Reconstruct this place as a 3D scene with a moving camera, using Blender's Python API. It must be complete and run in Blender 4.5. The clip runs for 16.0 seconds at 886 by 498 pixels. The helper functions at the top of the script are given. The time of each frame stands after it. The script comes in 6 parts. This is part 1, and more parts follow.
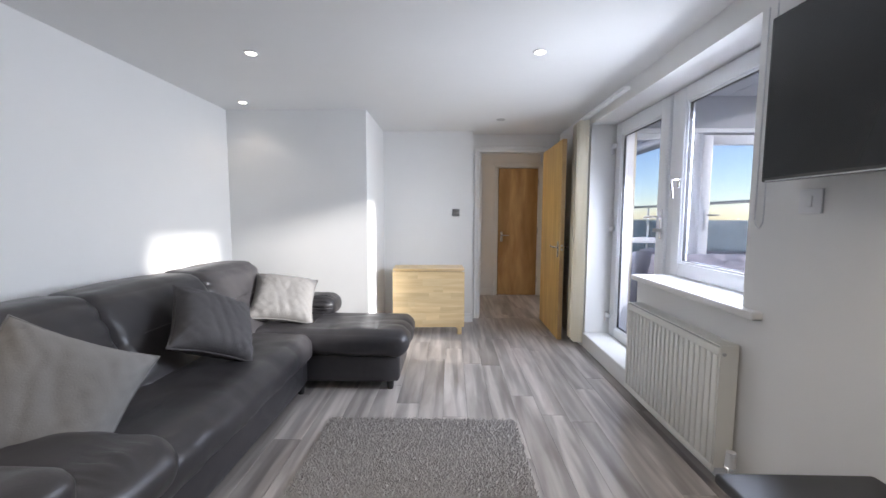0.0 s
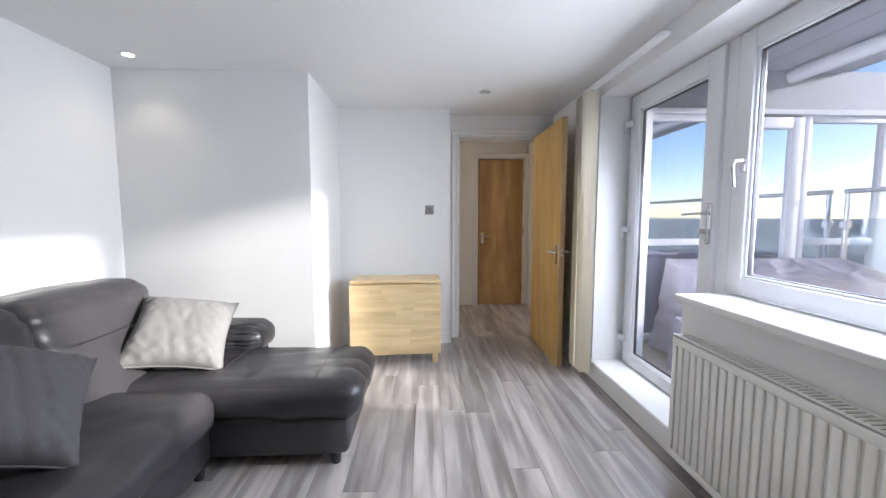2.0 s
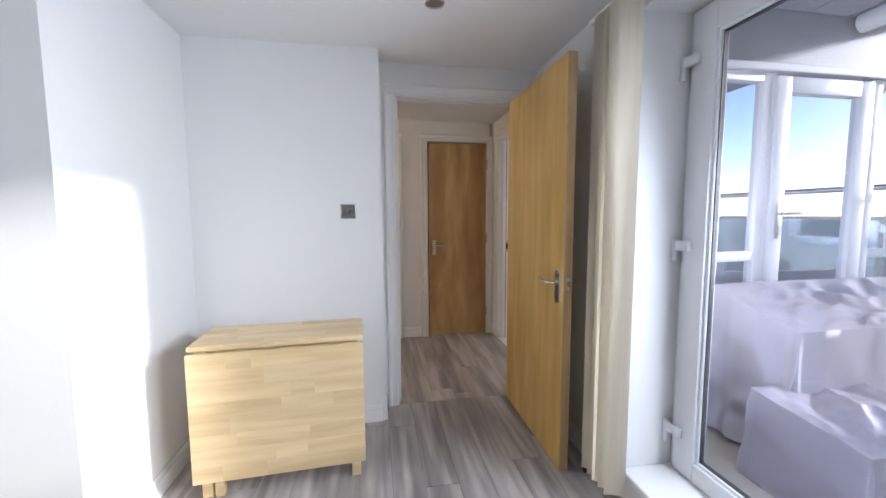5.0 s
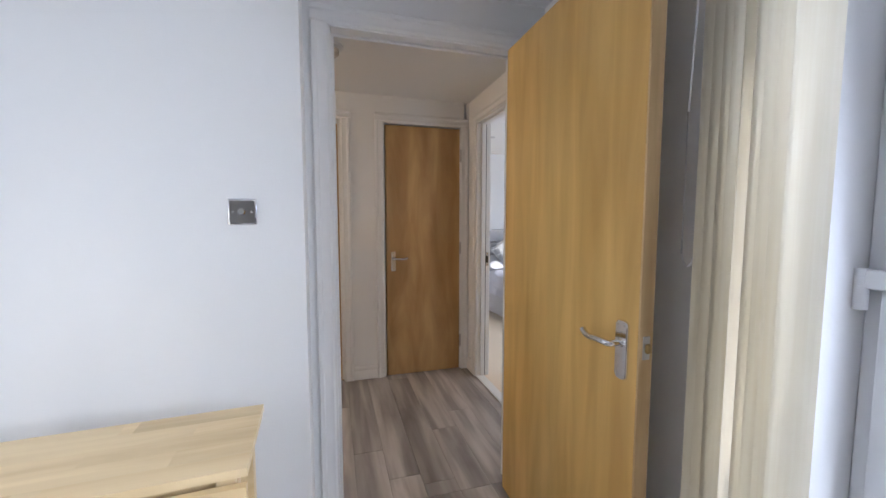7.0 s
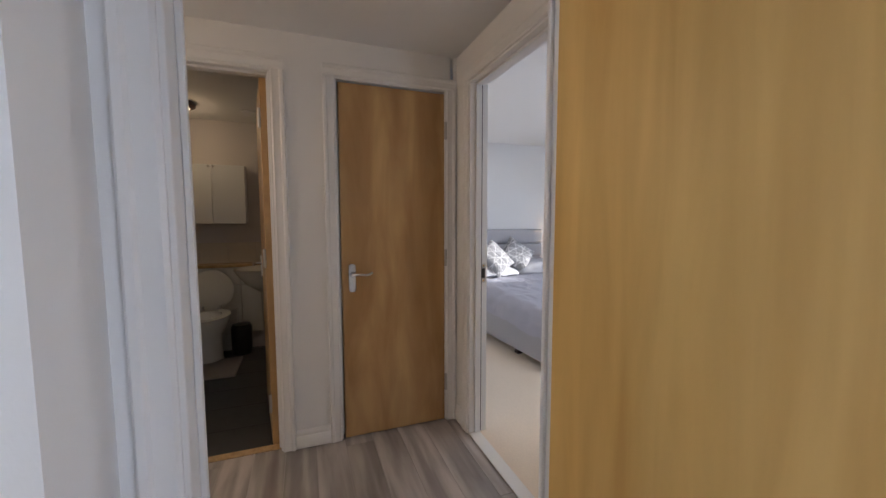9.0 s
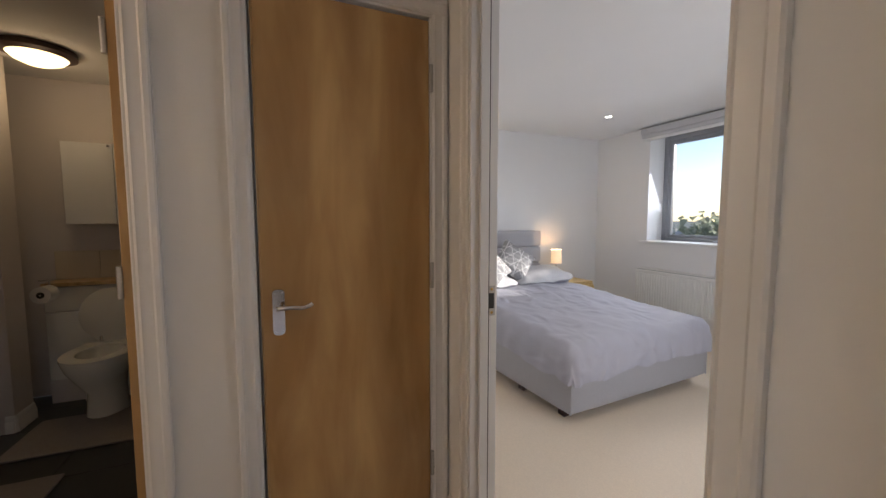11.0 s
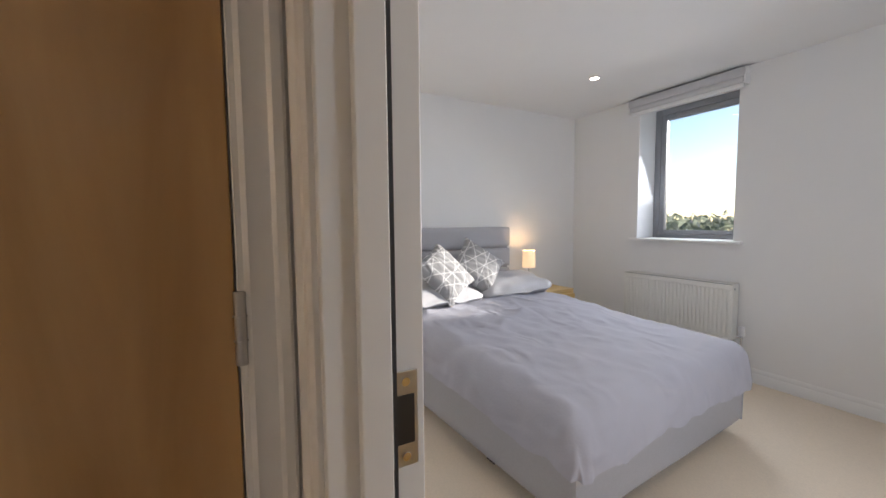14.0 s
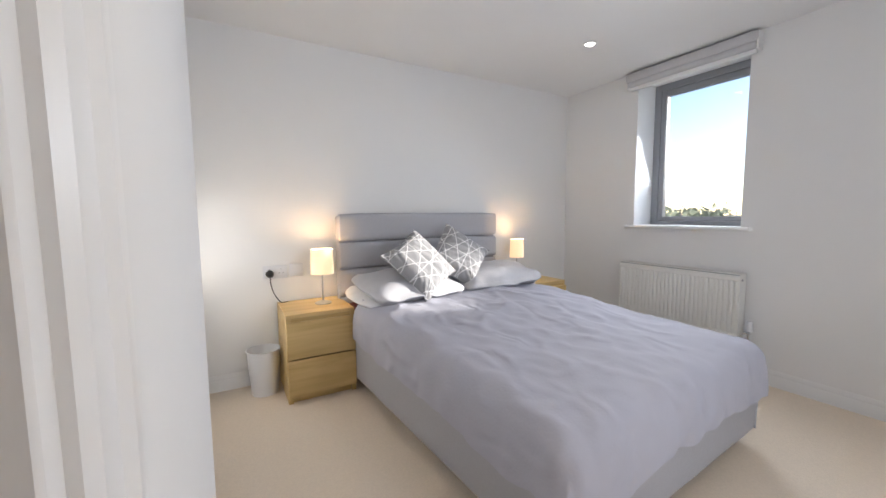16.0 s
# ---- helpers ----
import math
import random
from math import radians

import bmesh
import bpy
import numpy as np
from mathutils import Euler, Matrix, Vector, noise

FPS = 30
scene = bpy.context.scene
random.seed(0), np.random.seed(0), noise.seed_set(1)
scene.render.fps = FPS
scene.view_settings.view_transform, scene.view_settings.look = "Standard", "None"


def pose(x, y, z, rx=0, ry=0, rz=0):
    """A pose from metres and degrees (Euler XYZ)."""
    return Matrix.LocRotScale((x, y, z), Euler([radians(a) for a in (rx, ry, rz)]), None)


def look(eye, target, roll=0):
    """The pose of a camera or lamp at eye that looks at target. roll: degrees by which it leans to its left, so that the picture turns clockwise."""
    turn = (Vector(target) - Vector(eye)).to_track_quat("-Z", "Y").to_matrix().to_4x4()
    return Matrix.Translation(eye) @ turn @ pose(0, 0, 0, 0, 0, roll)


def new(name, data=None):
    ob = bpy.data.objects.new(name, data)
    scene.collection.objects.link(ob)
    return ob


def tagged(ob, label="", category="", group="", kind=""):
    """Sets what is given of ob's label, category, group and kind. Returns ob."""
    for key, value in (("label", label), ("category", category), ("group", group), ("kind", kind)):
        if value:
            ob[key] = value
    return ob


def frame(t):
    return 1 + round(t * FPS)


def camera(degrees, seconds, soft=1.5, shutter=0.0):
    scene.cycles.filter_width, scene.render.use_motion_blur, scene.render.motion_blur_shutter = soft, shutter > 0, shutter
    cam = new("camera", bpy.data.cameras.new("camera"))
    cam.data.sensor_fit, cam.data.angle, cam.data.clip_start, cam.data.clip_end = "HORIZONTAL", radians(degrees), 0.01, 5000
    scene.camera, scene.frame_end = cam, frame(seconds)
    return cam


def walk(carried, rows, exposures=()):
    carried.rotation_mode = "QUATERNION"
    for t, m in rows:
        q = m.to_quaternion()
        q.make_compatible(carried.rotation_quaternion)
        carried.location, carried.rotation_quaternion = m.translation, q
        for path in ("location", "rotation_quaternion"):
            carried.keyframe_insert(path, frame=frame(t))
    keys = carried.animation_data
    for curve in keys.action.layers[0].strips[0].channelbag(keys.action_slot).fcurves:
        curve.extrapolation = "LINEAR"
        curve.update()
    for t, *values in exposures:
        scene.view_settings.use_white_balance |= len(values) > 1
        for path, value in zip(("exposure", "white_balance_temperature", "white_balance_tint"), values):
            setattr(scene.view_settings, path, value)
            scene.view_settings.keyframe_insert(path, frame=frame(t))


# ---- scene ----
cam = camera(99.2, 16.0)
METRES, EYE, TILT, LEAN, TURN = 5.8, 1.25, 0.0, 0.0, -1.1
EXPOSURES = [(0, 0.95, 6250, 11), (1.5, 1.07, 6250, 11), (4.2, 1.12, 6150, 11), (7, 1.25, 5950, 11), (9, 0.90, 6050, 13), (10.2, 0.8, 6450, 13), (12.5, 0.86, 6600, 11), (14.5, 0.93, 6500, 11), (16, 1.08, 6450, 11)]
PATH = [
    (0, (0.303, 0.139, 1.23), (0.26, 2.132, 1.062), 0.2),
    (0.5, (0.296, 0.319, 1.215), (0.266, 2.312, 1.047), 0.2),
    (1, (0.302, 0.529, 1.213), (0.309, 2.522, 1.045), 0.0),
    (1.5, (0.305, 0.721, 1.209), (0.355, 2.713, 1.04), -0.1),
    (2, (0.323, 0.946, 1.222), (0.412, 2.937, 1.05), -0.0),
    (2.5, (0.329, 1.158, 1.225), (0.47, 3.146, 1.055), 0.1),
    (3, (0.347, 1.384, 1.225), (0.537, 3.367, 1.053), -0.0),
    (3.5, (0.388, 1.602, 1.242), (0.626, 3.58, 1.069), -0.0),
    (4, (0.416, 1.824, 1.255), (0.69, 3.797, 1.079), -0.0),
    (4.2, (0.444, 1.907, 1.259), (0.721, 3.88, 1.08), -0.1),
    (6.5, (0.591, 2.902, 1.259), (1.123, 4.823, 1.099), -0.0),
    (7, (0.64, 3.114, 1.259), (1.197, 5.028, 1.104), -0.0),
    (7.5, (0.678, 3.323, 1.267), (1.261, 5.23, 1.111), -0.1),
    (8, (0.724, 3.539, 1.258), (1.342, 5.435, 1.104), -0.1),
    (8.5, (0.765, 3.73, 1.249), (1.43, 5.61, 1.097), -0.1),
    (9, (0.844, 3.937, 1.261), (1.535, 5.806, 1.099), -0.1),
    (9.5, (0.917, 4.111, 1.266), (1.621, 5.975, 1.094), 0.0),
    (10, (0.985, 4.298, 1.253), (1.704, 6.158, 1.091), -0.1),
    (10.2, (0.994, 4.378, 1.26), (1.737, 6.227, 1.095), -0.1),
    (12.3, (1.355, 5.129, 1.207), (2.157, 6.955, 1.065), -0.3),
    (12.5, (1.373, 5.185, 1.21), (2.182, 7.008, 1.063), -0.4),
    (13, (1.48, 5.301, 1.187), (2.312, 7.114, 1.045), -0.3),
    (13.5, (1.576, 5.413, 1.169), (2.472, 7.196, 1.033), -0.2),
    (14, (1.647, 5.49, 1.166), (2.601, 7.242, 1.023), -0.5),
    (14.5, (1.712, 5.562, 1.151), (2.699, 7.296, 1.008), -0.5),
    (15, (1.779, 5.626, 1.114), (2.772, 7.357, 0.981), -0.3),
    (15.5, (1.844, 5.675, 1.116), (2.836, 7.405, 0.961), -0.4),
    (16, (1.881, 5.709, 1.103), (2.871, 7.437, 0.922), -0.4),
]
walk(cam, [(t, look(eye, target, roll)) for t, eye, target, roll in PATH], EXPOSURES)

# ---- world, sun, large lights ----
SUN_WAY = Vector((-1.0, 0.22, -0.258)).normalized()
world = bpy.data.worlds.new("world")
world.use_nodes = True
scene.world = world
wn = world.node_tree.nodes
sky = wn.new("ShaderNodeTexSky")
sky.sky_type = "NISHITA"
sky.sun_disc = False
sky.dust_density, sky.air_density, sky.ozone_density = 0.3, 0.8, 1.0
sky.sun_elevation = math.asin(-SUN_WAY.z)
sky.sun_rotation = math.atan2(-SUN_WAY.x, -SUN_WAY.y)
world.node_tree.links.new(sky.outputs[0], wn["Background"].inputs[0])
wn["Background"].inputs[1].default_value = 0.14

sun_data = bpy.data.lights.new("sun", "SUN")
sun_data.energy, sun_data.angle, sun_data.color = 4.6, radians(3.6), (1.0, 0.94, 0.85)
sun = new("sun", sun_data)
sun.matrix_world = Matrix.Translation((20, -6, 8)) @ SUN_WAY.to_track_quat("-Z", "Y").to_matrix().to_4x4()


def area(name, loc, way, sx, sy, watts, color=(1, 1, 1), spread=180):
    d = bpy.data.lights.new(name, "AREA")
    d.shape, d.size, d.size_y, d.energy, d.color = "RECTANGLE", sx, sy, watts, color
    d.spread = radians(spread)
    ob = new(name, d)
    ob.matrix_world = Matrix.Translation(loc) @ Vector(way).to_track_quat("-Z", "Z").to_matrix().to_4x4()
    return ob


def point(name, loc, watts, color=(1.0, 0.85, 0.65), size=0.04):
    d = bpy.data.lights.new(name, "POINT")
    d.energy, d.color, d.shadow_soft_size = watts, color, size
    ob = new(name, d)
    ob.location = loc
    return ob


def spot(name, loc, watts, color=(1.0, 0.86, 0.68), cone=110):
    d = bpy.data.lights.new(name, "SPOT")
    d.energy, d.color, d.shadow_soft_size, d.spot_size, d.spot_blend = watts, color, 0.03, radians(cone), 0.6
    ob = new(name, d)
    ob.location = loc
    return ob


SKY_TINT = (0.87, 0.92, 1.0)
area("sky_through_french_door", (2.02, 3.18, 1.25), (-1, 0, -0.28), 0.6, 1.5, 20, SKY_TINT, 150)
area("sky_through_window", (2.02, 2.24, 1.55), (-1, 0, -0.46), 0.75, 0.9, 21, SKY_TINT, 150)
area("sky_through_bedroom_window", (5.04, 7.28, 1.60), (-1, -0.25, -0.5), 0.5, 0.85, 6, SKY_TINT, 125)
area("sky_through_bedroom_balcony_glazing", (3.36, 4.66, 1.15), (-0.25, 1, 0.15), 1.0, 1.8, 7.8, SKY_TINT, 150)


# ---- materials ----
def mat(name, color, rough=0.6, metal=0.0, grain=0.0, scale=8.0, bump=0.0, bscale=60.0, spec=0.5, stain=0.06):
    """A plain surface with colour variation at two scales and fine relief."""
    m = bpy.data.materials.new(name)
    m.use_nodes = True
    n, l = m.node_tree.nodes, m.node_tree.links
    b = n["Principled BSDF"]
    b.inputs["Roughness"].default_value, b.inputs["Metallic"].default_value = rough, metal
    b.inputs["Specular IOR Level"].default_value = spec
    tc = n.new("ShaderNodeTexCoord")
    if grain or stain:
        a = n.new("ShaderNodeTexNoise")
        a.inputs["Scale"].default_value, a.inputs["Detail"].default_value = scale, 5
        c = n.new("ShaderNodeTexNoise")
        c.inputs["Scale"].default_value, c.inputs["Detail"].default_value = 1.3, 2
        mx = n.new("ShaderNodeMath")
        mx.operation = "MULTIPLY_ADD"
        mx.inputs[1].default_value = grain
        my = n.new("ShaderNodeMath")
        my.operation = "MULTIPLY_ADD"
        my.inputs[1].default_value, my.inputs[2].default_value = stain, 1 - (grain + stain) / 2
        l.new(tc.outputs["Object"], a.inputs["Vector"])
        l.new(tc.outputs["Object"], c.inputs["Vector"])
        l.new(a.outputs["Fac"], mx.inputs[0])
        l.new(c.outputs["Fac"], my.inputs[0])
        l.new(my.outputs[0], mx.inputs[2])
        v = n.new("ShaderNodeVectorMath")
        v.operation = "SCALE"
        v.inputs[0].default_value = color
        l.new(mx.outputs[0], v.inputs["Scale"])
        l.new(v.outputs[0], b.inputs["Base Color"])
    else:
        b.inputs["Base Color"].default_value = (*color, 1)
    if bump:
        t = n.new("ShaderNodeTexNoise")
        t.inputs["Scale"].default_value, t.inputs["Detail"].default_value = bscale, 4
        l.new(tc.outputs["Object"], t.inputs["Vector"])
        u = n.new("ShaderNodeBump")
        u.inputs["Strength"].default_value, u.inputs["Distance"].default_value = bump, 0.01
        l.new(t.outputs["Fac"], u.inputs["Height"])
        l.new(u.outputs[0], b.inputs["Normal"])
    return m


def wood(name, dark, light, along=2, stretch=14.0, rough=0.4, random_tone=0.0, fine=1.0):
    """Wood with grain along one axis; random_tone varies it piece by piece."""
    m = bpy.data.materials.new(name)
    m.use_nodes = True
    n, l = m.node_tree.nodes, m.node_tree.links
    b = n["Principled BSDF"]
    b.inputs["Roughness"].default_value = rough
    tc = n.new("ShaderNodeTexCoord")
    mp = n.new("ShaderNodeMapping")
    s = [stretch * fine] * 3
    s[along] = fine
    mp.inputs["Scale"].default_value = s
    oi = n.new("ShaderNodeObjectInfo")
    off = n.new("ShaderNodeVectorMath")
    off.operation = "SCALE"
    off.inputs[0].default_value = (7.0, 13.0, 5.0)
    l.new(oi.outputs["Random"], off.inputs["Scale"])
    add = n.new("ShaderNodeVectorMath")
    l.new(tc.outputs["Object"], add.inputs[0])
    l.new(off.outputs[0], add.inputs[1])
    l.new(add.outputs[0], mp.inputs["Vector"])
    a = n.new("ShaderNodeTexNoise")
    a.inputs["Scale"].default_value, a.inputs["Detail"].default_value, a.inputs["Distortion"].default_value = 1.6, 7, 0.5
    l.new(mp.outputs[0], a.inputs["Vector"])
    r = n.new("ShaderNodeValToRGB")
    r.color_ramp.elements[0].position, r.color_ramp.elements[0].color = 0.33, (*dark, 1)
    r.color_ramp.elements[1].position, r.color_ramp.elements[1].color = 0.67, (*light, 1)
    l.new(a.outputs["Fac"], r.inputs["Fac"])
    out = r.outputs["Color"]
    if random_tone:
        mt = n.new("ShaderNodeMath")
        mt.operation = "MULTIPLY_ADD"
        mt.inputs[1].default_value, mt.inputs[2].default_value = 2 * random_tone, 1 - random_tone
        l.new(oi.outputs["Random"], mt.inputs[0])
        v = n.new("ShaderNodeVectorMath")
        v.operation = "SCALE"
        l.new(out, v.inputs[0])
        l.new(mt.outputs[0], v.inputs["Scale"])
        out = v.outputs[0]
    l.new(out, b.inputs["Base Color"])
    u = n.new("ShaderNodeBump")
    u.inputs["Strength"].default_value, u.inputs["Distance"].default_value = 0.08, 0.004
    l.new(a.outputs["Fac"], u.inputs["Height"])
    l.new(u.outputs[0], b.inputs["Normal"])
    return m


def glow(name, color, strength):
    m = bpy.data.materials.new(name)
    m.use_nodes = True
    b = m.node_tree.nodes["Principled BSDF"]
    b.inputs["Base Color"].default_value = (*color, 1)
    b.inputs["Emission Color"].default_value = (*color, 1)
    b.inputs["Emission Strength"].default_value = strength
    return m


def clear_glass(name, tint=(0.96, 0.98, 1.0), gloss=0.08):
    m = bpy.data.materials.new(name)
    m.use_nodes = True
    n, l = m.node_tree.nodes, m.node_tree.links
    n.remove(n["Principled BSDF"])
    t = n.new("ShaderNodeBsdfTransparent")
    t.inputs[0].default_value = (*tint, 1)
    g = n.new("ShaderNodeBsdfGlossy")
    g.inputs["Roughness"].default_value = 0.01
    mx = n.new("ShaderNodeMixShader")
    mx.inputs[0].default_value = gloss
    l.new(t.outputs[0], mx.inputs[1])
    l.new(g.outputs[0], mx.inputs[2])
    l.new(mx.outputs[0], n["Material Output"].inputs[0])
    return m


def let_light_through(m, share, color):
    """Makes a thin cloth partly translucent."""
    n, l = m.node_tree.nodes, m.node_tree.links
    t = n.new("ShaderNodeBsdfTranslucent")
    t.inputs[0].default_value = (*color, 1)
    mx = n.new("ShaderNodeMixShader")
    mx.inputs[0].default_value = share
    l.new(n["Principled BSDF"].outputs[0], mx.inputs[1])
    l.new(t.outputs[0], mx.inputs[2])
    l.new(mx.outputs[0], n["Material Output"].inputs[0])


M_WALL = mat("white_wall_paint", (0.80, 0.80, 0.80), 0.7, bump=0.04, bscale=140, grain=0.02, stain=0.03)
M_CEIL = mat("white_ceiling_paint", (0.80, 0.80, 0.80), 0.8, bump=0.03, bscale=120, grain=0.02, stain=0.03)
M_TRIM = mat("white_gloss_trim", (0.80, 0.80, 0.80), 0.35, stain=0.03, grain=0.02)
M_UPVC = mat("white_upvc", (0.74, 0.75, 0.78), 0.28, stain=0.03)
M_GASKET = mat("black_gasket", (0.03, 0.03, 0.035), 0.6)
M_GLASS = clear_glass("clear_glass", (0.97, 0.98, 1.0), 0.06)
M_DOUBLE = clear_glass("double_glazing", (0.78, 0.79, 0.84), 0.07)
M_OAK = wood("oak_veneer", (0.54, 0.32, 0.09), (0.70, 0.46, 0.155), 2, 9, 0.32, 0.03, fine=0.8)
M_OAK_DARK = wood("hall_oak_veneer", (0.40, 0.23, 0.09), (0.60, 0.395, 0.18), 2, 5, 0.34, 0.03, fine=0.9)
M_OAK_EDGE = wood("oak_lipping", (0.42, 0.27, 0.12), (0.60, 0.42, 0.22), 2, 16, 0.4)
M_BIRCH = wood("birch_block_board", (0.64, 0.47, 0.25), (0.79, 0.62, 0.37), 0, 10, 0.38, 0.07)
M_NIGHT = wood("oak_effect_foil", (0.50, 0.34, 0.13), (0.66, 0.48, 0.22), 0, 12, 0.4, 0.05)
M_CHROME = mat("chrome", (0.75, 0.75, 0.77), 0.12, 1.0, stain=0.03)
M_STEEL = mat("brushed_steel", (0.52, 0.52, 0.53), 0.32, 1.0, grain=0.08, scale=60)
M_DIMMER = mat("dark_brushed_steel", (0.50, 0.49, 0.48), 0.28, 1.0, grain=0.1, scale=80)
M_LEATHER = mat("charcoal_leather", (0.040, 0.038, 0.042), 0.33, grain=0.2, scale=25, bump=0.07, bscale=220, stain=0.2)
M_BLACK = mat("black_plastic", (0.02, 0.02, 0.022), 0.35)
M_SCREEN = mat("screen_glass", (0.015, 0.016, 0.018), 0.16)
M_CUSH_LIGHT = mat("pale_grey_velvet", (0.21, 0.204, 0.204), 0.85, grain=0.12, scale=30, bump=0.15, bscale=220, stain=0.12)
M_CUSH_DARK = mat("dark_grey_velvet", (0.085, 0.08, 0.085), 0.8, grain=0.2, scale=30, bump=0.15, bscale=220, stain=0.2)
M_RUG = mat("grey_shaggy_wool", (0.47, 0.455, 0.452), 0.95, grain=0.3, scale=90, bump=0.8, bscale=120, stain=0.1)
M_RAD = mat("white_radiator_enamel", (0.80, 0.80, 0.77), 0.35, stain=0.03)
M_BLIND = wood("cream_fabric_vane", (0.86, 0.80, 0.68), (0.93, 0.89, 0.79), 2, 60, 0.8)
let_light_through(M_BLIND, 0.40, (0.93, 0.90, 0.82))
M_CARPET = mat("cream_carpet", (0.84, 0.73, 0.60), 0.95, grain=0.18, scale=120, bump=0.5, bscale=260, stain=0.08)
M_BEDGREY = mat("grey_upholstery", (0.42, 0.42, 0.45), 0.85, grain=0.1, scale=90, bump=0.2, bscale=300)
M_SHEET = mat("pale_lilac_grey_cotton", (0.44, 0.445, 0.515), 0.8, grain=0.05, scale=10, bump=0.12, bscale=90, stain=0.06)
M_SILVER = mat("silver_grey_satin", (0.52, 0.52, 0.55), 0.42, grain=0.1, scale=14, bump=0.15, bscale=60)
M_COVER = mat("lilac_grey_furniture_cover", (0.36, 0.34, 0.40), 0.5, grain=0.08, scale=12, bump=0.06, bscale=30, stain=0.12)
M_ROLLER = mat("pale_grey_blind_fabric", (0.56, 0.56, 0.58), 0.8, grain=0.06, scale=60, bump=0.1, bscale=200)
M_GREYFRAME = mat("grey_aluminium", (0.29, 0.30, 0.32), 0.4, 0.2)
M_CERAMIC = mat("white_ceramic", (0.80, 0.80, 0.77), 0.1, stain=0.03)
M_BATHWALL = mat("bathroom_paint", (0.66, 0.62, 0.62), 0.6, bump=0.03)
M_TILE = mat("cream_wall_tile", (0.66, 0.60, 0.50), 0.2, stain=0.08)
M_DARKTILE = mat("charcoal_floor_tile", (0.045, 0.048, 0.055), 0.4, grain=0.3, scale=14, stain=0.2)
M_MAT = mat("grey_bath_mat", (0.30, 0.28, 0.28), 0.95, grain=0.3, scale=80, bump=0.6, bscale=160)
M_SOFFIT = mat("grey_soffit_panel", (0.36, 0.37, 0.41), 0.5, stain=0.1)
M_RENDER = mat("cream_render", (0.62, 0.56, 0.44), 0.8, bump=0.2, bscale=80)
M_DECK = mat("grey_ribbed_decking", (0.16, 0.16, 0.16), 0.7, grain=0.3, scale=20, stain=0.2)
M_PAVE = mat("pale_paving", (0.42, 0.38, 0.32), 0.85, grain=0.3, scale=40, stain=0.2, bump=0.3)


def creases(m, scale, strength, distance, stretch=(1, 1, 1)):
    """Adds soft sharp-edged folds under the fine relief of a cloth or hide."""
    n, l = m.node_tree.nodes, m.node_tree.links
    b = n["Principled BSDF"]
    tc = n.new("ShaderNodeTexCoord")
    mp = n.new("ShaderNodeMapping")
    mp.inputs["Scale"].default_value = stretch
    t = n.new("ShaderNodeTexNoise")
    t.noise_type = "RIDGED_MULTIFRACTAL"
    t.inputs["Scale"].default_value, t.inputs["Detail"].default_value, t.inputs["Distortion"].default_value = scale, 2, 0.6
    u = n.new("ShaderNodeBump")
    u.inputs["Strength"].default_value, u.inputs["Distance"].default_value = strength, distance
    l.new(tc.outputs["Object"], mp.inputs["Vector"])
    l.new(mp.outputs[0], t.inputs["Vector"])
    l.new(t.outputs["Fac"], u.inputs["Height"])
    if b.inputs["Normal"].links:
        l.new(u.outputs[0], b.inputs["Normal"].links[0].from_node.inputs["Normal"])
    else:
        l.new(u.outputs[0], b.inputs["Normal"])


creases(M_LEATHER, 8.0, 0.55, 0.010, (1, 0.5, 1))
creases(M_SHEET, 7.5, 0.9, 0.026, (1, 0.55, 1))
creases(M_COVER, 4.5, 0.7, 0.03, (1, 1, 0.35))
creases(M_CUSH_LIGHT, 3.0, 0.12, 0.02, (1, 0.5, 1))
creases(M_CUSH_DARK, 3.0, 0.15, 0.02, (0.5, 1, 1))
creases(M_SILVER, 6.0, 0.6, 0.02)


# ---- building helpers ----
def box(bm, x0, x1, y0, y1, z0, z1, bevel=0.0, seg=1):
    r = bmesh.ops.create_cube(bm, size=1.0)
    vs = r["verts"]
    for v in vs:
        v.co = Vector(((x0 + x1) / 2 + v.co.x * (x1 - x0), (y0 + y1) / 2 + v.co.y * (y1 - y0), (z0 + z1) / 2 + v.co.z * (z1 - z0)))
    if bevel:
        es = list({e for v in vs for e in v.link_edges})
        bmesh.ops.bevel(bm, geom=es, offset=bevel, segments=seg, affect="EDGES", profile=0.5)
    return bm


def B(x0, x1, y0, y1, z0, z1, bevel=0.0, seg=1):
    return box(bmesh.new(), x0, x1, y0, y1, z0, z1, bevel, seg)


def rod(bm, a, b, r0, r1=None, seg=16, cap=True):
    a, b = Vector(a), Vector(b)
    d = b - a
    m = Matrix.Translation((a + b) / 2) @ d.to_track_quat("Z", "Y").to_matrix().to_4x4()
    bmesh.ops.create_cone(bm, cap_ends=cap, segments=seg, radius1=r0, radius2=r0 if r1 is None else r1, depth=d.length, matrix=m)
    return bm


def R(a, b, r0, r1=None, seg=16):
    return rod(bmesh.new(), a, b, r0, r1, seg)


def lathe(profile, seg=28, bm=None):
    """A turned body from (radius, height) pairs."""
    bm = bm or bmesh.new()
    rings = []
    for r, z in profile:
        rings.append([bm.verts.new((r * math.cos(2 * math.pi * i / seg), r * math.sin(2 * math.pi * i / seg), z)) for i in range(seg)])
    for p, q in zip(rings, rings[1:]):
        for i in range(seg):
            j = (i + 1) % seg
            bm.faces.new((p[i], p[j], q[j], q[i]))
    if profile[0][0] > 1e-4:
        bm.faces.new(rings[0][::-1])
    if profile[-1][0] > 1e-4:
        bm.faces.new(rings[-1])
    return bm


